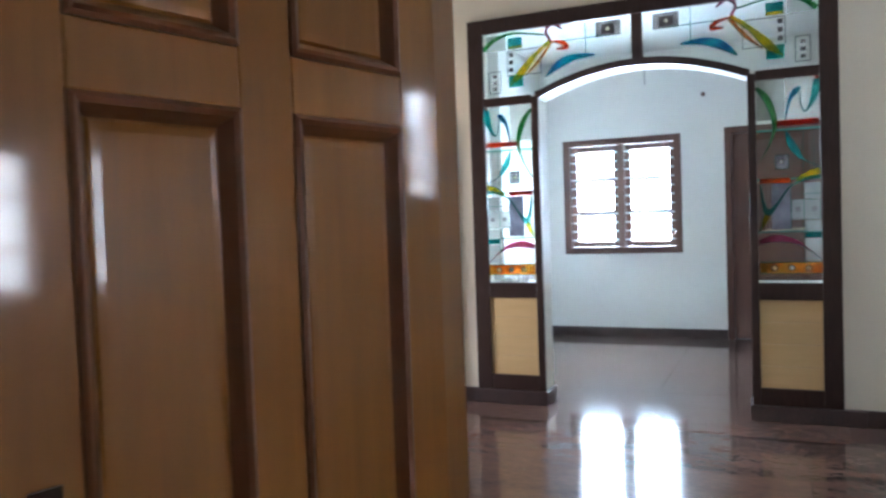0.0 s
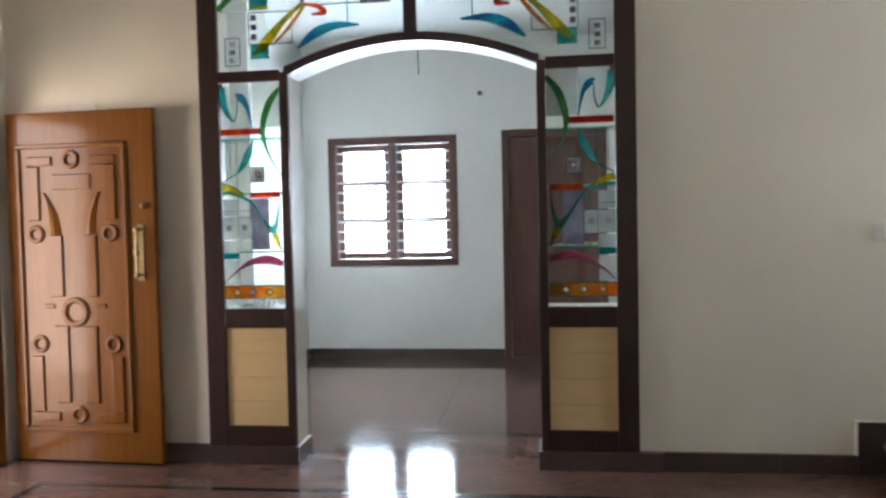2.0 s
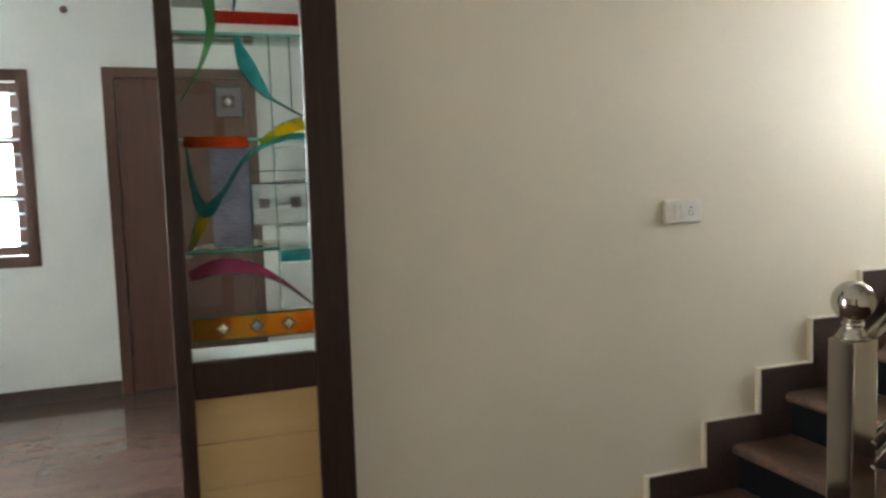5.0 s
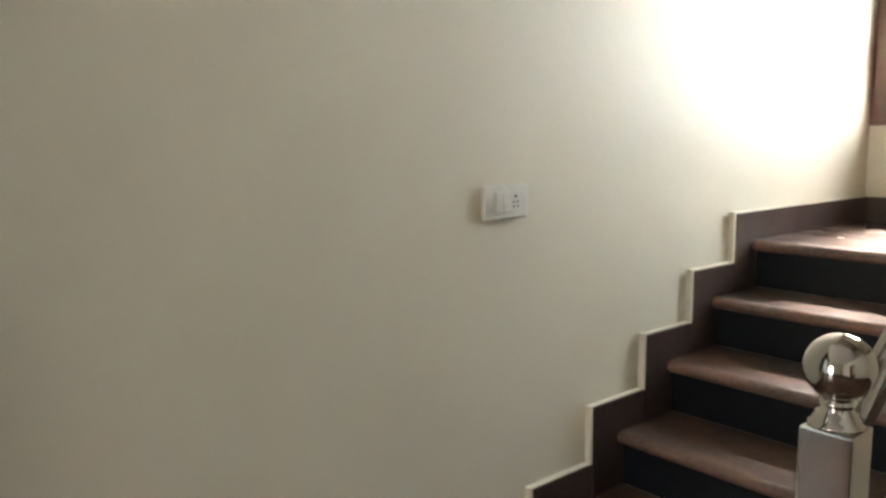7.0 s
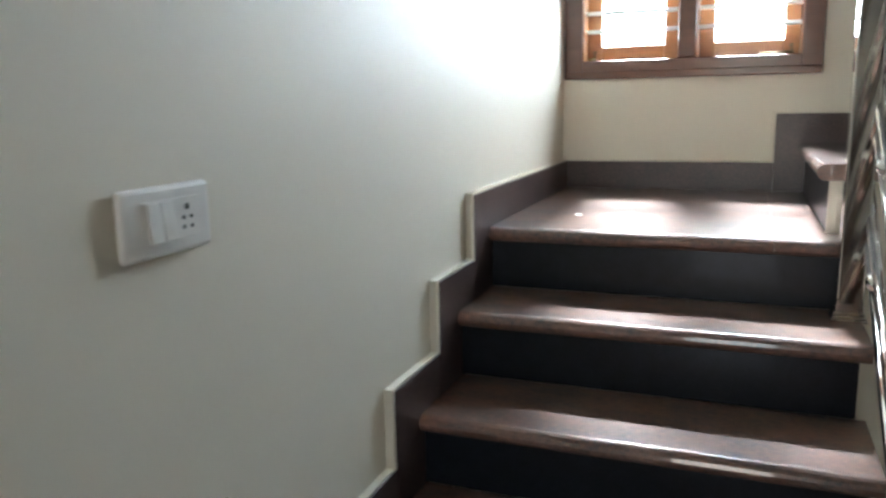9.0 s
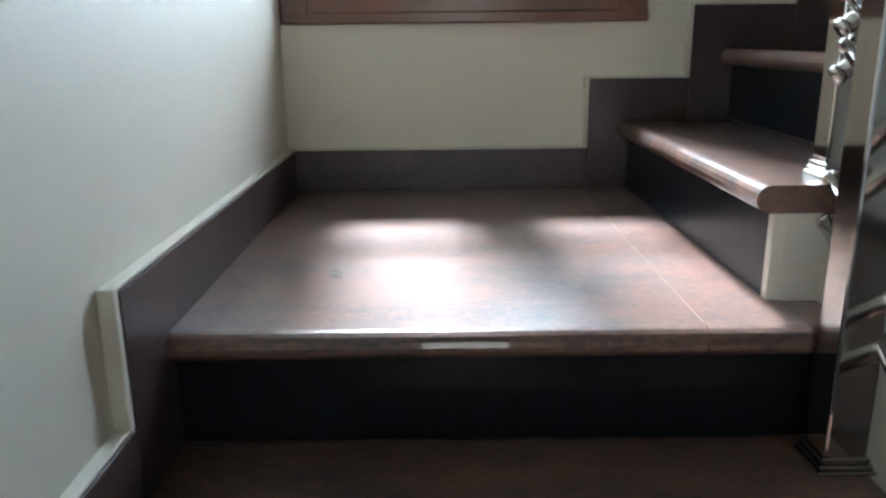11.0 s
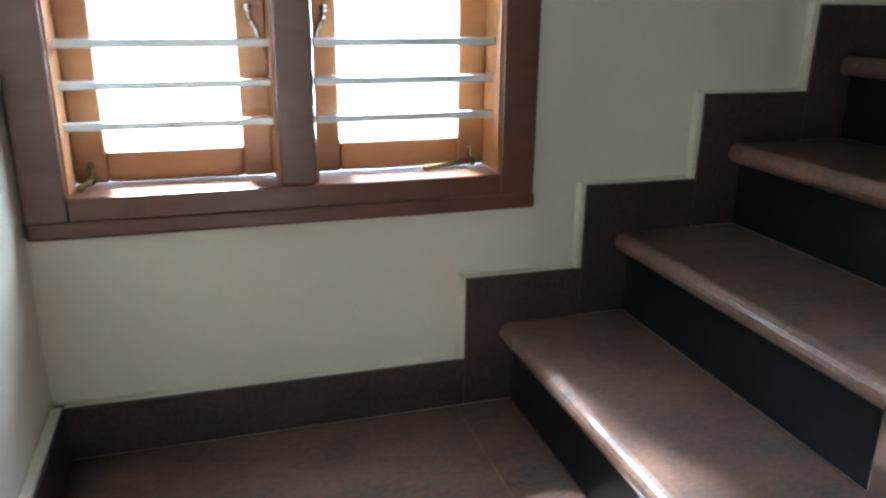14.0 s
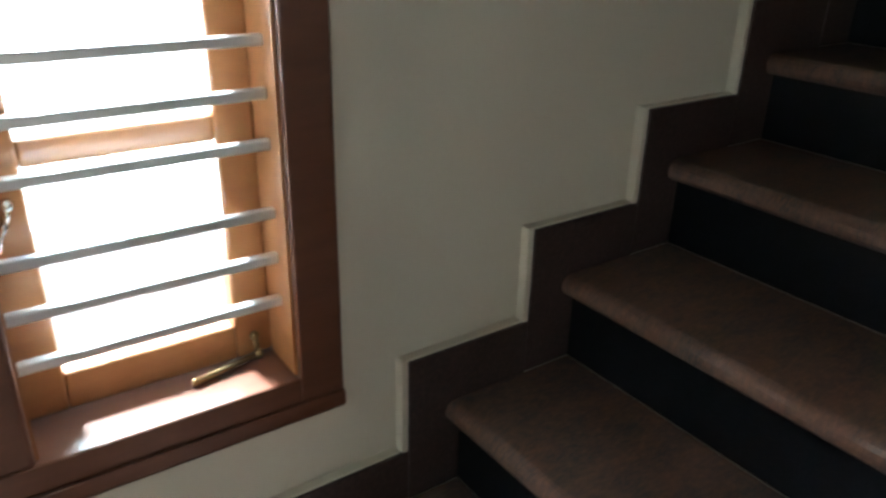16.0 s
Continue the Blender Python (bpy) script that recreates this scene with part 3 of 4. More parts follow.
for a, b in ((BXL + 0.02, BDX0 - 0.001), (BDX1 + 0.001, BXR)):
    skirt(a, b, BY - 0.02, BY - 0.0005, 0, 0.095)
skirt(BXL + 0.0005, BXL + 0.02, 0.2, BY, 0, 0.095)
skirt(XL + 0.0005, XL + 0.02, YD1, -1.15, 0, S)
skirt(DXR + 0.06, 2.46, YD1 + 0.0005, YD1 + 0.02, 0, S)
skirt(XL, DXL - 0.06, YD1 + 0.0005, YD1 + 0.02, 0, S)
skirt(XE - 0.02, XE - 0.0005, -3.5, -0.99, 0, S)

# ---- stairs ----
stair = structure(new("staircase"), "quarter-turn granite stairs with brown treads and black risers", "stairs")
core = []
for i in range(1, 6):
    core.append((X1 + TR1 * (i - 1) + 0.018, X1 + TR1 * i + 0.018, YE + 0.02, -0.023, 0, i * R - 0.039))
core.append((X1 + TR1 * 5 + 0.018, XE + 0.002, -0.905, -0.873, 0, LAND - 0.041))
core.append((X1 + TR1 * 5 + 0.018, XW - 0.001, -0.872, -0.023, 0, LAND - 0.039))
for j in range(1, 10):
    ya, yb = Y1 - TR2 * (j - 1) - 0.018, Y1 - TR2 * j - 0.018
    core.append((XE + 0.003, XE + 0.0195, ya + 0.0005, ya + 0.018, LAND + (j - 1) * R + 0.001, LAND + j * R - 0.041))
    core.append((XE + 0.003, XW - 0.023, yb, ya, 0, LAND + j * R - 0.039))
core.append((XE + 0.003, XW, YD1, Y1 - TR2 * 9 - 0.018, 0, LAND + 9 * R - 0.039))
boxes("stair_body", core, M_WALL, stair)


def tread_slab(axis, nose, back, z, a, b, name="tread"):
    """A slab with a rounded nose; nose and back run along the axis of ascent, a and b across it."""
    s = 1 if back > nose else -1
    pts = []
    for k in range(9):
        th = -math.pi / 2 + math.pi * k / 8
        pts.append((nose + s * (0.020 - 0.020 * math.cos(th)), z - 0.020 + 0.020 * math.sin(th)))
    pts += [(back, z), (back, z - 0.040)]
    if axis == "x":
        return prism(name, pts, "y", a, b, M_TREAD, stair)
    return prism(name, pts, "x", a, b, M_TREAD, stair)


for i in range(1, 6):
    n = X1 + TR1 * (i - 1)
    tread_slab("x", n - 0.03, n + TR1 + 0.0, i * R, YE - 0.018, -0.0225)
    boxes("riser", [(n, n + 0.017, YE + 0.002, -0.0225, (i - 1) * R + 0.001, i * R - 0.0405)], M_RISER, stair)
n6 = X1 + TR1 * 5
boxes("riser", [(n6, n6 + 0.017, YE + 0.002, -0.0225, 5 * R + 0.001, LAND - 0.0405)], M_RISER, stair)
tread_slab("x", n6 - 0.03, XW - 0.0225, LAND, -0.7334, -0.0225, "landing_slab")
tread_slab("x", n6 - 0.03, XW - 0.0225, LAND, -0.872, -0.7346, "landing_slab")
tread_slab("x", n6 - 0.03, XE + 0.001, LAND, -0.925, -0.8725, "landing_slab")
boxes("joint_filler", [(n6, XW - 0.0225, -0.7345, -0.7335, LAND - 0.02, LAND - 0.0004)], M_JOINT, stair)
for j in range(1, 10):
    n = Y1 - TR2 * (j - 1)
    tread_slab("y", n + 0.03, n - TR2 if j < 9 else YD1, LAND + j * R, XE - 0.004, XW - 0.0225)
    boxes("riser", [(XE + 0.02, XW - 0.0225, n - 0.017, n, LAND + (j - 1) * R + 0.001, LAND + j * R - 0.0405)], M_RISER, stair)


# ---- railings ----
def post(bm, x, y, z0, z1, w):
    add_box(bm, x - w / 2, x + w / 2, y - w / 2, y + w / 2, z0, z1)


def railing(name, label, p0, p1, ztop0, ztop1, base0, base1, w0, w1, first_ball, out, over0, over1):
    rail = tagged(new(name), label, "railing", "stair railings")
    rail.location = (p0[0], p0[1], base0)
    inv = Matrix.Translation(rail.location).inverted()

    def part_of(nm, bm, bev=0.0, smooth=False):
        bmesh.ops.transform(bm, verts=bm.verts, matrix=inv)
        return finish(nm, bm, M_STEEL, rail, bev, smooth)
    for (x, y), zt, zb, w, big in ((p0, ztop0, base0, w0, first_ball), (p1, ztop1, base1, w1, False)):
        bm = bmesh.new()
        post(bm, x, y, zb + 0.004, zt, w)
        part_of("post", bm, 0.004)
        bm = bmesh.new()
        for e, za, zc in ((0.68, 0, 0.006), (0.62, 0.0062, 0.013), (0.56, 0.0132, 0.022)):
            add_box(bm, x - w * e, x + w * e, y - w * e, y + w * e, zb + za, zb + zc)
        part_of("base_plate", bm, 0.002)
        if big:
            bm = bmesh.new()
            lathe(bm, [(0.040, 0), (0.040, 0.006), (0.034, 0.010), (0.034, 0.014), (0.030, 0.018), (0.030, 0.023), (0.022, 0.028), (0.026, 0.034), (0.026, 0.040), (0.018, 0.046)], (x, y, zt))
            ball(bm, (x, y, zt + 0.044 + 0.047), 0.051, 32)
            part_of("ball_finial", bm, 0, True)
    a, b = Vector((*p0, 0)), Vector((*p1, 0))
    d = (b - a).normalized()
    a2, b2 = a + d * (w0 * 0.4), b - d * (w1 * 0.4)
    bm = bmesh.new()
    tube(bm, (a2.x, a2.y, ztop0 - 0.035), (b2.x, b2.y, ztop1 - 0.035), 0.025, 20)
    part_of("handrail", bm, 0, True)
    side = Vector((-d.y, d.x, 0)) * out
    slope = (base1 - base0) / (b - a).length
    a2, b2 = a + side - d * over0, b + side + d * over1
    gap = 0.062
    for up in (0.67, 0.435, 0.195):
        for g in (0, gap):
            bm = bmesh.new()
            za, zb = base0 + up - (0.06 if first_ball else 0.03) - slope * over0 + g, base1 + up + slope * over1 + g
            tube(bm, (a2.x, a2.y, za), (b2.x, b2.y, zb), 0.0125, 16)
            for q, zq, sg in ((a2, za, -1), (b2, zb, 1)):
                tube(bm, (q.x, q.y, zq), (q.x + d.x * 0.006 * sg, q.y + d.y * 0.006 * sg, zq + slope * 0.006 * sg), 0.0145, 16)
            part_of("mid_rail", bm, 0, True)
        for f in (0.2, 0.5, 0.8):
            bm = bmesh.new()
            c = a2.lerp(b2, f)
            z = za * (1 - f) + zb * f - gap
            ball(bm, (c.x, c.y, z + gap / 2), 0.021, 16)
            part_of("rail_knob", bm, 0, True)
    return rail


railing("stair_railing", "polished stainless steel stair railing with ball newel post", (1.052, -0.898), (2.405, -0.895), 0.945, 1.80, 0.0, 0.85, 0.078, 0.055, True, -0.03, -0.03, 0.145)
railing("stair_railing", "polished stainless steel stair railing with square posts", (2.618, -0.958), (2.618, -0.958 - 8 * TR2), 1.19 + 0.9, 1.19 + 0.9 + 8 * R, 1.19, 1.19 + 8 * R, 0.046, 0.046, False, -0.03, 0.025, 0.03)


# ---- windows ----
def shuttered_window(name, label, to, w, h, fw, mull, sash, bars, mid_rails, sill, wood, sash_wood, hardware, rail=0.034):
    """Built in its own axes: u across, v up, d into the wall; to() lays them into the room."""
    win = structure(new(name), label, "window")

    def bx(nm, items, m, bevel=0.003):
        bm = bmesh.new()
        for u0, u1, v0, v1, d0, d1 in items:
            vs = add_box(bm, u0, u1, d0, d1, v0, v1)
            for v in vs:
                v.co = to(v.co.x, v.co.z, v.co.y)
        return finish(nm, bm, m, win, bevel)
    bx("frame", [(0, fw, 0, h, -0.012, 0.13), (w - fw, w, 0, h, -0.012, 0.13), (fw, w - fw, 0, fw, -0.012, 0.13), (fw, w - fw, h - fw, h, -0.012, 0.13)], wood)
    bx("mullion", [(w / 2 - mull / 2, w / 2 + mull / 2, fw, h - fw, -0.014, 0.13)], wood, 0.006)
    if sill:
        bx("sill", [(0.003, w, 0.0, 0.028, -0.017, -0.0125)], wood, 0.004)
    spans = ((fw, w / 2 - mull / 2), (w / 2 + mull / 2, w - fw))
    for u0, u1 in spans:
        e = 0.002
        items = [(u0 + e, u0 + sash, fw + e, h - fw - e, 0.085, 0.120), (u1 - sash, u1 - e, fw + e, h - fw - e, 0.085, 0.120),
                 (u0 + sash, u1 - sash, fw + e, fw + sash, 0.085, 0.120), (u0 + sash, u1 - sash, h - fw - sash, h - fw - e, 0.085, 0.120)]
        for m in mid_rails:
            items.append((u0 + sash, u1 - sash, m - rail / 2, m + rail / 2, 0.087, 0.118))
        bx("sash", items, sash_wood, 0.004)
        p = bx("glass_pane", [(u0 + sash - 0.005, u1 - sash + 0.005, fw + sash - 0.005, h - fw - sash + 0.005, 0.100, 0.104)], G_CLEAR, 0)
        p.visible_shadow = False
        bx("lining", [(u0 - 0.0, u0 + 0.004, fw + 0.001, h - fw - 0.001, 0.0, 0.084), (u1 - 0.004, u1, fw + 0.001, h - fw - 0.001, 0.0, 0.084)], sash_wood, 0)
        for v in bars:
            bx("grille_bar", [(u0 + 0.001, u1 - 0.001, v - 0.007, v + 0.007, 0.030, 0.046)], M_BAR, 0.003)
    if hardware:
        for (u0, u1), s in zip(spans, (1, -1)):
            # hook stay lying on the sill and a hook on the stile
            bm = bmesh.new()
            corner = (u0 + 0.03, 1) if s == 1 else (u1 - 0.03, -1)
            cu, dr = corner
            tube(bm, to(cu, fw + 0.010, 0.070), to(cu + dr * (0.100 if dr < 0 else -0.012), fw + 0.007, 0.050 if dr < 0 else 0.03), 0.0052, 10)
            ball(bm, to(cu, fw + 0.010, 0.070), 0.008, 10)
            ball(bm, to(cu + dr * (0.100 if dr < 0 else -0.012), fw + 0.007, 0.050 if dr < 0 else 0.03), 0.006, 10)
            tube(bm, to(cu, fw + 0.010, 0.074), to(cu, fw + 0.034, 0.082), 0.004, 8)
            ball(bm, to(cu, fw + 0.034, 0.082), 0.007, 10)
            finish("hook_stay", bm, M_BRASS, win, 0, True)
            bm = bmesh.new()
            su = u1 - 0.022 if s == 1 else u0 + 0.022
            for v0 in (0.362,):
                pts = [(su - s * 0.012, v0), (su - s * 0.008, v0 - 0.02), (su + s * 0.001, v0 - 0.035), (su + s * 0.006, v0 - 0.055)]
                for (ua, va), (ub, vb) in zip(pts, pts[1:]):
                    tube(bm, to(ua, va, 0.078), to(ub, vb, 0.076), 0.0048, 10)
                ball(bm, to(pts[0][0], pts[0][1], 0.080), 0.009, 10)
                ball(bm, to(pts[2][0], pts[2][1], 0.077), 0.006, 10)
            finish("window_hook", bm, M_STEEL, win, 0, True)
    return win


def stair_to(u, v, d):
    return Vector((XW + d, WY1 - u, WZ0 + v))


def back_to(u, v, d):
    return Vector((BWX0 + u, BY + d, BWZ0 + v))


bars1 = [0.174 + 0.227 * k + 0.066 * q for k in range(4) for q in range(3)]
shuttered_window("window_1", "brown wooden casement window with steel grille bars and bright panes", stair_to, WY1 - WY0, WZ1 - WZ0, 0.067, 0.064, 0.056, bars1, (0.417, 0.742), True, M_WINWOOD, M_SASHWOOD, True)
bars2 = [0.15 + 0.095 * k for k in range(11)]
shuttered_window("window_2", "dark brown wooden casement window with six bright panes", back_to, BWX1 - BWX0, BWZ1 - BWZ0, 0.07, 0.065, 0.062, bars2, (0.441, 0.812), False, M_BACKDOOR, M_BACKDOOR, False, 0.055)


def lobby_to(u, v, d):
    return Vector((2.5 + d, LY1 - u, LZ0 + v))


shuttered_window("window_3", "brown wooden lobby window with steel bars", lobby_to, LY1 - LY0, LZ1 - LZ0, 0.06, 0.06, 0.05, [0.2, 0.45, 0.7], (0.32, 0.61), False, M_WINWOOD, M_SASHWOOD, False)

# ---- back room door ----
bd = structure(new("door_1"), "dull brown flush wooden door, closed, in a wooden frame", "door")
boxes("frame", [(BDX0, BDX0 + 0.07, BY - 0.012, BY + 0.12, 0, BDZ), (BDX1 - 0.07, BDX1, BY - 0.012, BY + 0.12, 0, BDZ), (BDX0 + 0.07, BDX1 - 0.07, BY - 0.012, BY + 0.12, BDZ - 0.07, BDZ)], M_BACKDOOR, bd, 0.004)
boxes("leaf", [(BDX0 + 0.073, BDX1 - 0.073, BY + 0.006, BY + 0.046, 0.008, BDZ - 0.073)], M_BACKDOOR, bd, 0.003)
boxes("door_stop", [(BDX0 + 0.03, BDX1 - 0.03, BY + 0.121, BY + 0.15, 0, BDZ - 0.03)], M_BACKDOOR, bd)


# ---- carved door, open against the wall ----
def carved_door():
    d = tagged(new("carved_door"), "glossy orange teak door with carved motifs, standing open", "door")
    W, H, T = 0.90, 1.965, 0.04

    def bx(nm, items, m, bevel=0.004):
        return boxes(nm, items, m, d, bevel)
    bx("leaf", [(0, W, 0, T, 0, H)], M_DOORWOOD, 0.004)
    f = -0.0

    def carve(nm, u0, u1, v0, v1, dep=0.012):
        bm = bmesh.new()
        vs = add_box(bm, u0, u1, f - dep, f + 0.001, v0, v1)
        for v in vs:
            if v.co.y < f - dep / 2:
                v.co.x += 0.006 * (1 if v.co.x < (u0 + u1) / 2 else -1)
                v.co.z += 0.006 * (1 if v.co.z < (v0 + v1) / 2 else -1)
        return finish(nm, bm, M_DOORWOOD, d, 0.002)

    def ring(u, v, r, w=0.014):
        bm = bmesh.new()
        n = 28
        prof = ((r - w, 0.001), (r - w * 0.8, -0.010), (r, -0.014), (r + w * 0.8, -0.010), (r + w, 0.001))
        rings = [[bm.verts.new((u + q * math.cos(2 * math.pi * k / n), f + dd, v + q * math.sin(2 * math.pi * k / n))) for k in range(n)] for q, dd in prof]
        for a, b in zip(rings, rings[1:]):
            for k in range(n):
                bm.faces.new((a[k], a[(k + 1) % n], b[(k + 1) % n], b[k]))
        finish("carved_ring", bm, M_DOORWOOD, d, 0, True)
    u0, u1, v0, v1 = 0.065, 0.745, 0.167, 1.79
    WID = 1.27
    m = (u0 + u1) / 2
    for it in ((u0, u1, v0, v0 + 0.028), (u0, u1, v1 - 0.028, v1), (u0, u0 + 0.028, v0 + 0.028, v1 - 0.028), (u1 - 0.028, u1, v0 + 0.028, v1 - 0.028)):
        carve("border_moulding", *it, 0.016)
    for s in (-1, 1):
        def c(nm, a, b, p, q, dep=0.012):
            carve(nm, min(m + s * a * WID, m + s * b * WID), max(m + s * a * WID, m + s * b * WID), p, q, dep)
        c("carved_bar", 0.09, 0.215, 1.665, 1.72)
        c("carved_bar", 0.155, 0.215, 1.36, 1.665)
        c("carved_bar", 0.165, 0.225, 0.28, 0.60)
        c("carved_bar", 0.09, 0.225, 0.225, 0.28)
        c("carved_panel", 0.035, 0.105, 0.33, 0.77)
        c("carved_panel", 0.05, 0.115, 0.93, 1.28)
        c("carved_bar", 0.10, 0.15, 0.865, 0.895, 0.008)
        # curved horn rising from the centre panel
        pts = spline([(0.105, 1.28, 0.080), (0.117, 1.38, 0.064), (0.142, 1.46, 0.036), (0.172, 1.515, 0.006)])
        bm = bmesh.new()
        ra, rb, rc = [], [], []
        for u, v, w in pts:
            ra.append(bm.verts.new((m + s * (u - w / 2), f + 0.001, v)))
            rb.append(bm.verts.new((m + s * u, f - 0.014, v)))
            rc.append(bm.verts.new((m + s * (u + w / 2), f + 0.001, v)))
        for i in range(len(pts) - 1):
            bm.faces.new((ra[i], ra[i + 1], rb[i + 1], rb[i]))
            bm.faces.new((rb[i], rb[i + 1], rc[i + 1], rc[i]))
        finish("carved_horn", bm, M_DOORWOOD, d)
        ring(m + s * 0.228, 1.285, 0.038)
        ring(m + s * 0.228, 0.665, 0.038)
    carve("carved_bar", m - 0.12, m + 0.12, 1.53, 1.62, 0.006)
    ring(m, 1.70, 0.04)
    ring(m, 0.265, 0.038)
    ring(m, 0.845, 0.068, 0.018)
    hb = bmesh.new()
    add_box(hb, 0.795, 0.835, f - 0.006, f + 0.001, 1.02, 1.33)
    tube(hb, (0.815, -0.045, 1.05), (0.815, -0.045, 1.30), 0.010)
    for z in (1.05, 1.30):
        tube(hb, (0.815, -0.045, z), (0.815, 0.0, z), 0.008)
        ball(hb, (0.815, -0.045, z), 0.015, 12)
    ball(hb, (0.815, -0.045, 1.175), 0.017, 12)
    finish("pull_handle", hb, M_BRASS, d, 0.001)
    kb = bmesh.new()
    ball(kb, (0.84, -0.008, 1.43), 0.018, 14)
    finish("lock_knob", kb, M_BRASS, d, 0, True)
    d.matrix_basis = pose(-3.485, -0.075, 0.012, 0, 0, -2.5)
    return d


carved_door()
fr = structure(new("door_2"), "orange wooden outer door frame, doorway open to daylight", "door frame")
boxes("frame", [(XL - 0.14, XL + 0.012, -0.205, -0.12, 0, 2.08), (XL - 0.14, XL + 0.012, -1.08, -0.995, 0, 2.08), (XL - 0.14, XL + 0.012, -0.995, -0.205, 1.995, 2.08), (XL - 0.14, XL + 0.012, -0.995, -0.205, 0.0, 0.03)], M_DOORWOOD, fr, 0.004)

# ---- doorway walked through: frame and panelled leaf ----
fr2 = structure(new("door_3"), "glossy brown wooden door frame of the open doorway", "door frame")
JL, JR = -0.96, -0.142
boxes("frame", [(DXL - 0.02, JL, YD0 - 0.012, YD1 + 0.012, 0, DH + 0.02), (JR, DXR - 0.002, YD0 - 0.012, -3.66, 0, DH + 0.02), (JL, JR, YD0 - 0.012, YD1 + 0.012, DH - 0.06, DH + 0.02)], M_BROWNWOOD, fr2, 0.005)


def panel_door():
    d = tagged(new("panelled_door"), "glossy brown wooden six-panel door, swung wide open", "door")
    W, H, T = 0.82, 2.04, 0.04
    st, mid = 0.105, 0.10
    cols = ((st, W / 2 - mid / 2), (W / 2 + mid / 2, W - st))
    rows = ((0.20, 1.475), (1.565, 1.92))
    items = [(0, st, 0, T, 0, H), (W - st, W, 0, T, 0, H), (W / 2 - mid / 2, W / 2 + mid / 2, 0, T, rows[0][0], rows[1][1]), (st, W - st, 0, T, 0, rows[0][0]),
             (st, W - st, 0, T, rows[1][1], H)]
    for a, b in cols:
        items.append((a, b, 0, T, rows[0][1], rows[1][0]))
    boxes("leaf_frame", items, M_BROWNWOOD, d, 0.003)
    for a, b in cols:
        for v0, v1 in rows:
            for nm, prof, m, cap in (("panel_moulding", ((0.0, 0.006), (0.0, -0.003), (0.007, -0.007), (0.015, -0.003), (0.024, 0.012), (0.030, 0.020)), M_MOULD, False),
                                     ("raised_panel", ((0.0, 0.026), (0.028, 0.0205), (0.034, 0.0150), (0.046, 0.0130)), M_BROWNWOOD, True)):
                bm = bmesh.new()
                loops = [[bm.verts.new(p) for p in ((a + q, dd, v0 + q), (b - q, dd, v0 + q), (b - q, dd, v1 - q), (a + q, dd, v1 - q))] for q, dd in prof]
                for la, lb in zip(loops, loops[1:]):
                    for k in range(4):
                        bm.faces.new((la[k], la[(k + 1) % 4], lb[(k + 1) % 4], lb[k]))
                if cap:
                    bm.faces.new(loops[-1])
                    back = [bm.verts.new(p) for p in ((a, 0.032, v0), (b, 0.032, v0), (b, 0.032, v1), (a, 0.032, v1))]
                    bm.faces.new(back)
                    for k in range(4):
                        bm.faces.new((back[k], back[(k + 1) % 4], loops[0][(k + 1) % 4], loops[0][k]))
                finish(nm, bm, m, d)
    hb = bmesh.new()
    add_box(hb, W - 0.075, W - 0.035, -0.006, 0.001, 0.86, 1.0)
    tube(hb, (W - 0.055, 0, 0.955), (W - 0.055, -0.045, 0.955), 0.009)
    tube(hb, (W - 0.055, -0.045, 0.955), (W - 0.16, -0.045, 0.955), 0.008)
    finish("lever_handle", hb, M_STEEL, d, 0.001)
    for part_ob in d.children:
        part_ob.data.transform(Matrix.Translation((0, T, 0)) @ Matrix.Diagonal((1, -1, 1, 1)))
        part_ob.data.flip_normals()
    d.matrix_basis = pose(-0.955, -3.755, 0.012, 0, 0, LEAF)
    return d


LEAF = -104.5
panel_door()


# ---- switch plate ----
def switch_plate():
    s = tagged(new("switch_plate"), "white plastic plate with two switches and a socket", "switch")
    w, h = 0.156, 0.086

    def bx(nm, items, m, bev=0.002):
        return boxes(nm, items, m, s, bev)
    bx("plate", [(0, w, -0.0115, -0.0005, 0, h)], M_PLASTIC, 0.006)
    bx("insert", [(0.034, w - 0.024, -0.0125, -0.0095, 0.017, h - 0.017)], M_PLASTIC, 0.001)
    for k in range(2):
        bm = bmesh.new()
        vs = add_box(bm, 0.040 + k * 0.0225, 0.061 + k * 0.0225, -0.018, -0.012, 0.019, h - 0.019)
        for v in vs:
            if v.co.y < -0.015:
                v.co.y += 0.003 if v.co.z > h / 2 else -0.002
        finish("rocker", bm, M_PLASTIC, s, 0.001)
    hb = bmesh.new()
    for u, v, r in ((0.110, 0.056, 0.0042), (0.103, 0.043, 0.0028), (0.117, 0.043, 0.0028), (0.103, 0.031, 0.0028), (0.117, 0.031, 0.0028)):
        tube(hb, (u, -0.0120, v), (u, -0.0130, v), r, 10)
    finish("socket_hole", hb, M_BLACK, s)
    s.location = (1.156, 0, 1.181)
    return s


switch_plate()

# ---- small things in the back room and on the wall ----
wc = bpy.data.curves.new("hanging_wire", "CURVE")
wc.dimensions, wc.bevel_depth = "3D", 0.004
sp = wc.splines.new("BEZIER")
sp.bezier_points.add(2)
for p, c in zip(sp.bezier_points, ((-1.40, 1.6, CEIL), (-1.385, 1.61, 2.66), (-1.378, 1.6, 2.42))):
    p.co = c
    p.handle_left_type = p.handle_right_type = "AUTO"
wc.materials.append(M_BLACK)
tagged(new("hanging_wire", wc), "thin dark ceiling wire hanging loose in the back room", "wire")
tagged(boxes("cable_casing", [(-3.29, -2.97, -0.026, -0.0005, 1.985, 2.02)], M_PLASTIC, None, 0.004), "white plastic cable casing fixed above the carved door", "casing")
hk = bmesh.new()
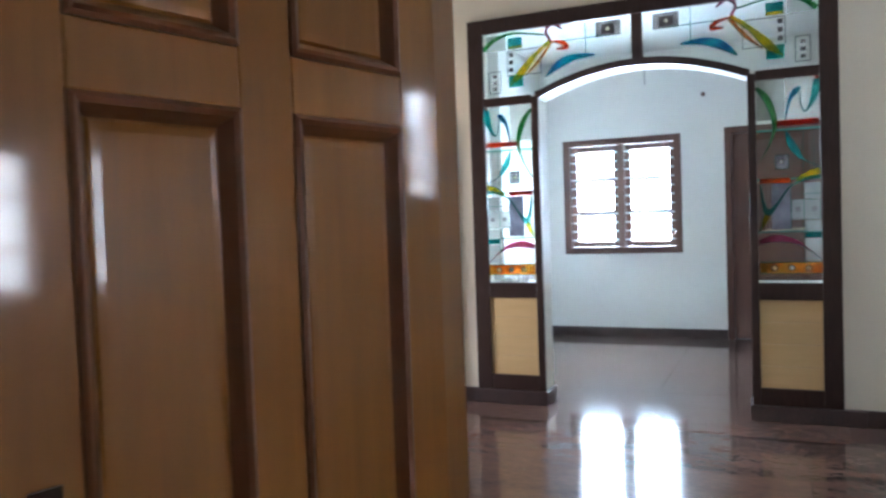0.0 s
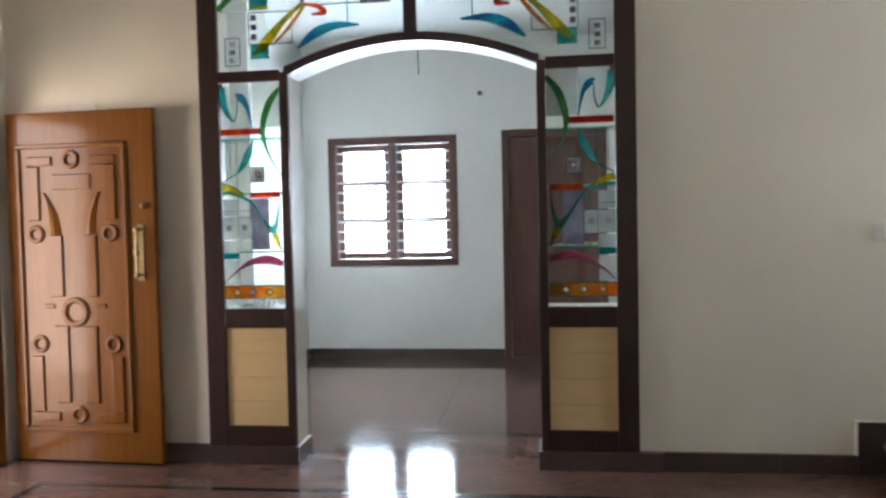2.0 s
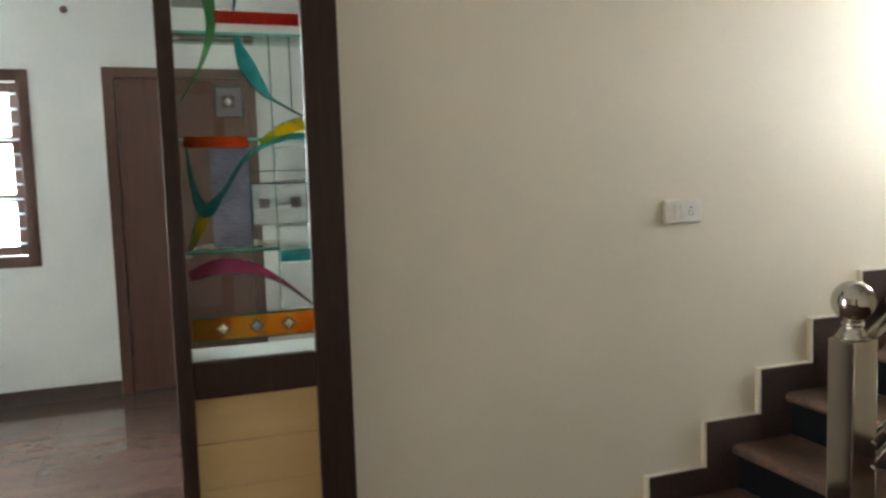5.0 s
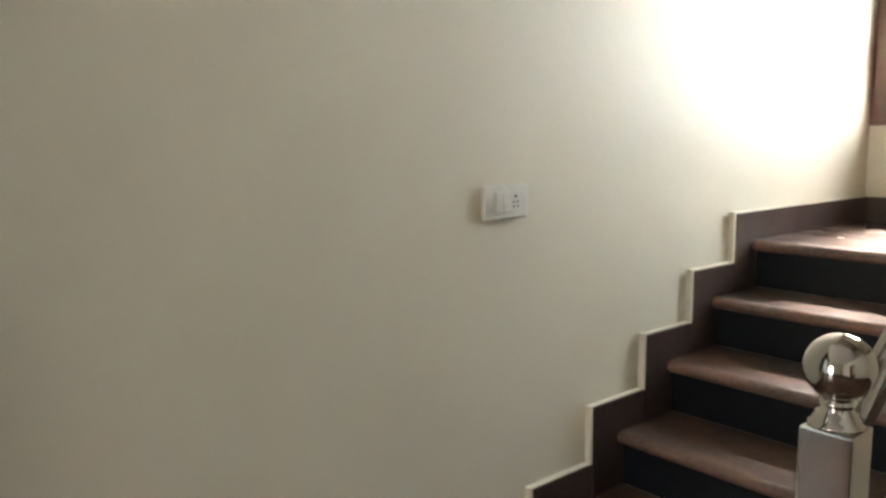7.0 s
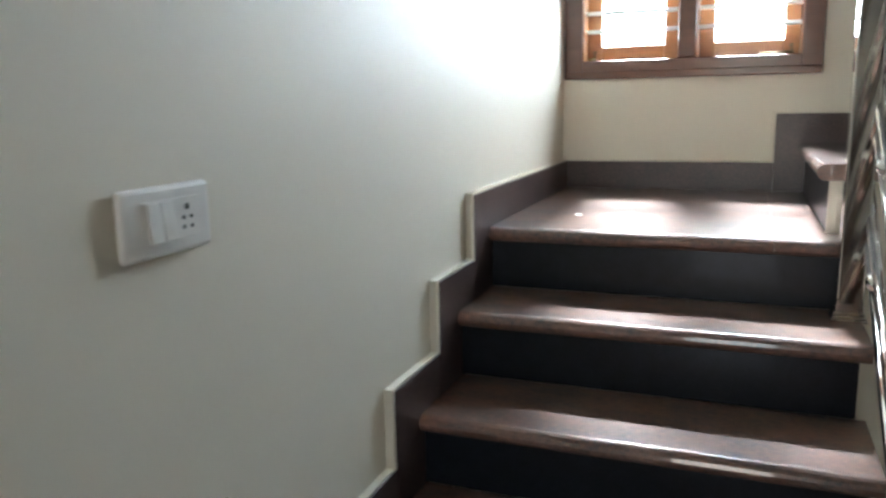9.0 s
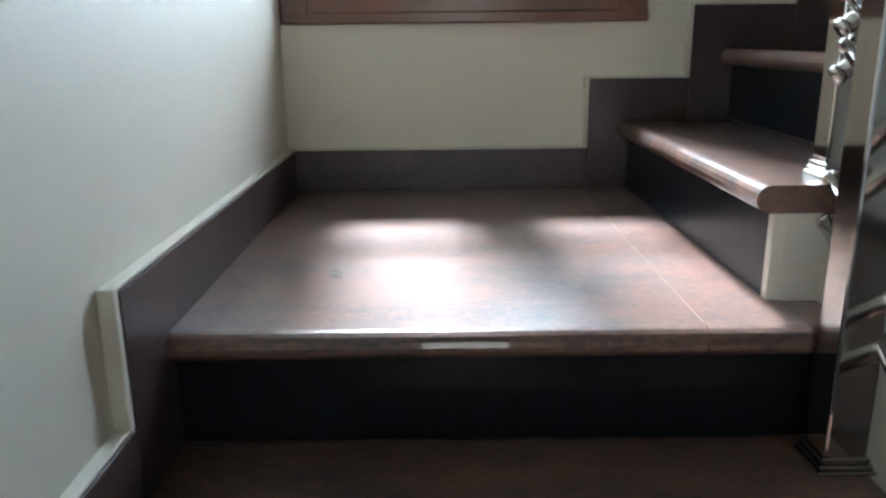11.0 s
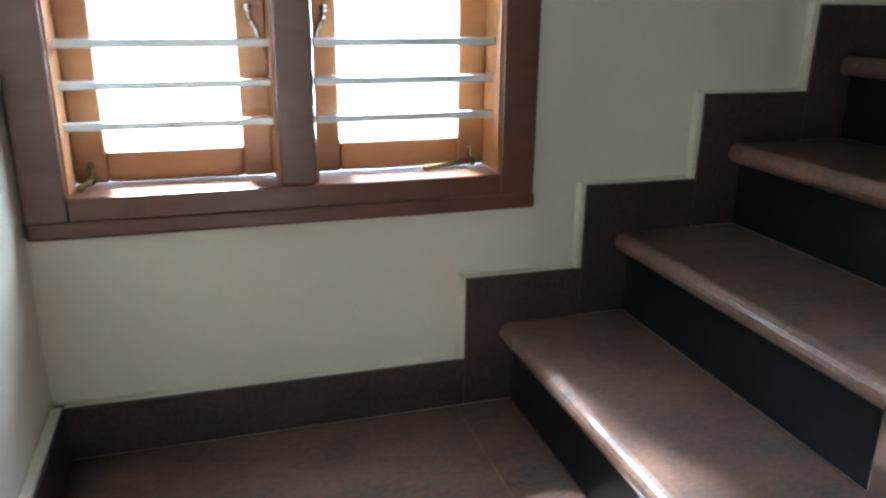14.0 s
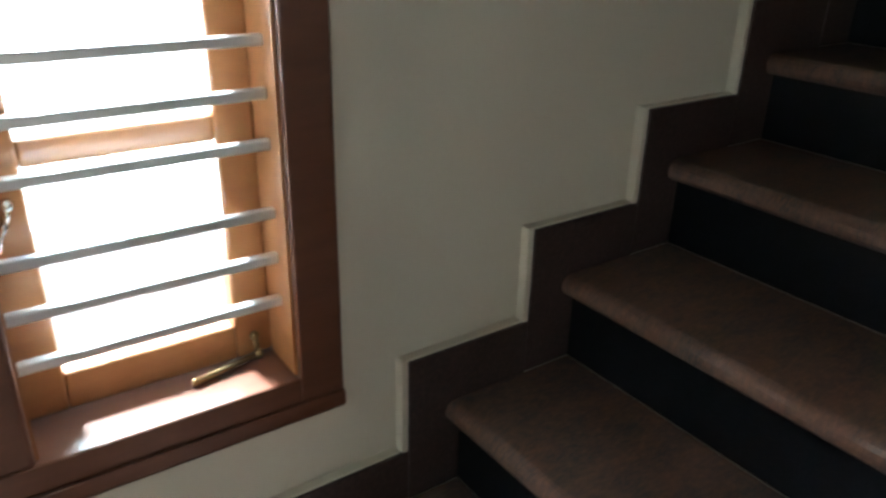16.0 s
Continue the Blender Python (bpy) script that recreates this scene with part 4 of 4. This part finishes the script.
g = bmesh.ops.create_cone(hk, cap_ends=True, segments=16, radius1=0.024, radius2=0.018, depth=0.012)
bmesh.ops.transform(hk, verts=g["verts"], matrix=pose(-1.05, BY - 0.006, 2.526, 90, 0, 0))
tagged(finish("wall_plug", hk, M_BACKDOOR), "small round brown cover on the back room wall", "cover")



def scrap(name, label, category, centre, w, d, h, seed, material):
    """A crumpled sheet lying on a surface."""
    rnd = random.Random(seed)
    bm = bmesh.new()
    nx, ny = 12, 6
    g = [[bm.verts.new(((i / nx - 0.5) * w + rnd.uniform(-1, 1) * w * 0.02, (j / ny - 0.5) * d * (1 - 0.5 * abs(i / nx - 0.5)), 0.001 + h * rnd.random() ** 2 * (1 - (2 * i / nx - 1) ** 4)))
          for j in range(ny + 1)] for i in range(nx + 1)]
    for i in range(nx):
        for j in range(ny):
            bm.faces.new((g[i][j], g[i + 1][j], g[i + 1][j + 1], g[i][j + 1]))
    ext = bmesh.ops.extrude_face_region(bm, geom=bm.faces[:])
    bmesh.ops.translate(bm, verts=[v for v in ext["geom"] if isinstance(v, bmesh.types.BMVert)], vec=(0, 0, 0.0008))
    ob = finish(name, bm, material)
    ob.location = centre
    tagged(ob, label, category)


M_PAPER = mat("brown_wrapping_paper", (0.50, 0.40, 0.29), (0.38, 0.30, 0.21), rough=0.7, scale=14, bump=0.2)
M_SHEET = mat("thin_white_sheet", (0.74, 0.72, 0.70), (0.60, 0.58, 0.57), rough=0.35, scale=14, bump=0.2)
scrap("paper_scrap", "crumpled brown paper lying on a glass shelf", "paper", (-0.29, 0.085, 1.1785), 0.28, 0.10, 0.022, 4, M_PAPER)
scrap("plastic_sheet", "crumpled thin white sheet on the niche ledge", "sheet", (-2.08, 0.09, 0.8585), 0.22, 0.13, 0.06, 7, M_SHEET)
scrap("plaster_fleck", "small white plaster fleck on the stair landing", "debris", (2.705, -0.213, LAND + 0.0005), 0.018, 0.022, 0.004, 9, M_LEDGE)

# ---- floor slabs and inlaid border ----
slab_meshes = {}


def slab(x0, x1, y0, y1):
    key = (round(x1 - x0, 3), round(y1 - y0, 3))
    if key not in slab_meshes:
        bm = bmesh.new()
        add_box(bm, 0, key[0], 0, key[1], -0.02, 0)
        ob = finish("granite_slab", bm, M_FLOOR, floor, 0.0008, segments=1)
        slab_meshes[key] = ob.data
    else:
        ob = new("granite_slab", slab_meshes[key])
        ob.parent = floor
    ob.location = (x0, y0, 0)


def fill(x0, x1, y0, y1, sx, sy, gap=0.0006):
    nx, ny = max(1, round((x1 - x0) / sx)), max(1, round((y1 - y0) / sy))
    dx, dy = (x1 - x0) / nx, (y1 - y0) / ny
    for i in range(nx):
        for j in range(ny):
            slab(x0 + dx * i + gap, x0 + dx * (i + 1) - gap, y0 + dy * j + gap, y0 + dy * (j + 1) - gap)


def bordered(x0, x1, y0, y1, inset, sx, sy, w=0.045):
    a, b, c, e = x0 + inset, x1 - inset, y0 + inset, y1 - inset
    fill(x0, x1, y0, c, 1.1, inset)
    fill(x0, x1, e, y1, 1.1, inset)
    fill(x0, a, c, e, inset, 1.1)
    fill(b, x1, c, e, inset, 1.1)
    boxes("inlay_strip", [(a + 0.001, b - 0.001, c + 0.001, c + w, -0.02, 0.0002), (a + 0.001, b - 0.001, e - w, e - 0.001, -0.02, 0.0002),
                          (a + 0.001, a + w, c + w, e - w, -0.02, 0.0002), (b - w, b - 0.001, c + w, e - w, -0.02, 0.0002)], M_INLAY, floor)
    fill(a + w, b - w, c + w, e - w, sx, sy)


bordered(XL, 1.2, YD1, -0.001, 0.41, 1.05, 0.75)
fill(1.2, XW, YD1, -0.001, 0.75, 0.9)
fill(-1.84, -0.50, 0, 0.2, 1.34, 0.2)
bordered(BXL, BXR, 0.201, BY, 0.40, 1.05, 0.75)
fill(DXL, DXR, YD0, YD1, 0.9, 0.17)
fill(-2.5, 2.5, -7.0, YD0, 1.0, 1.0)
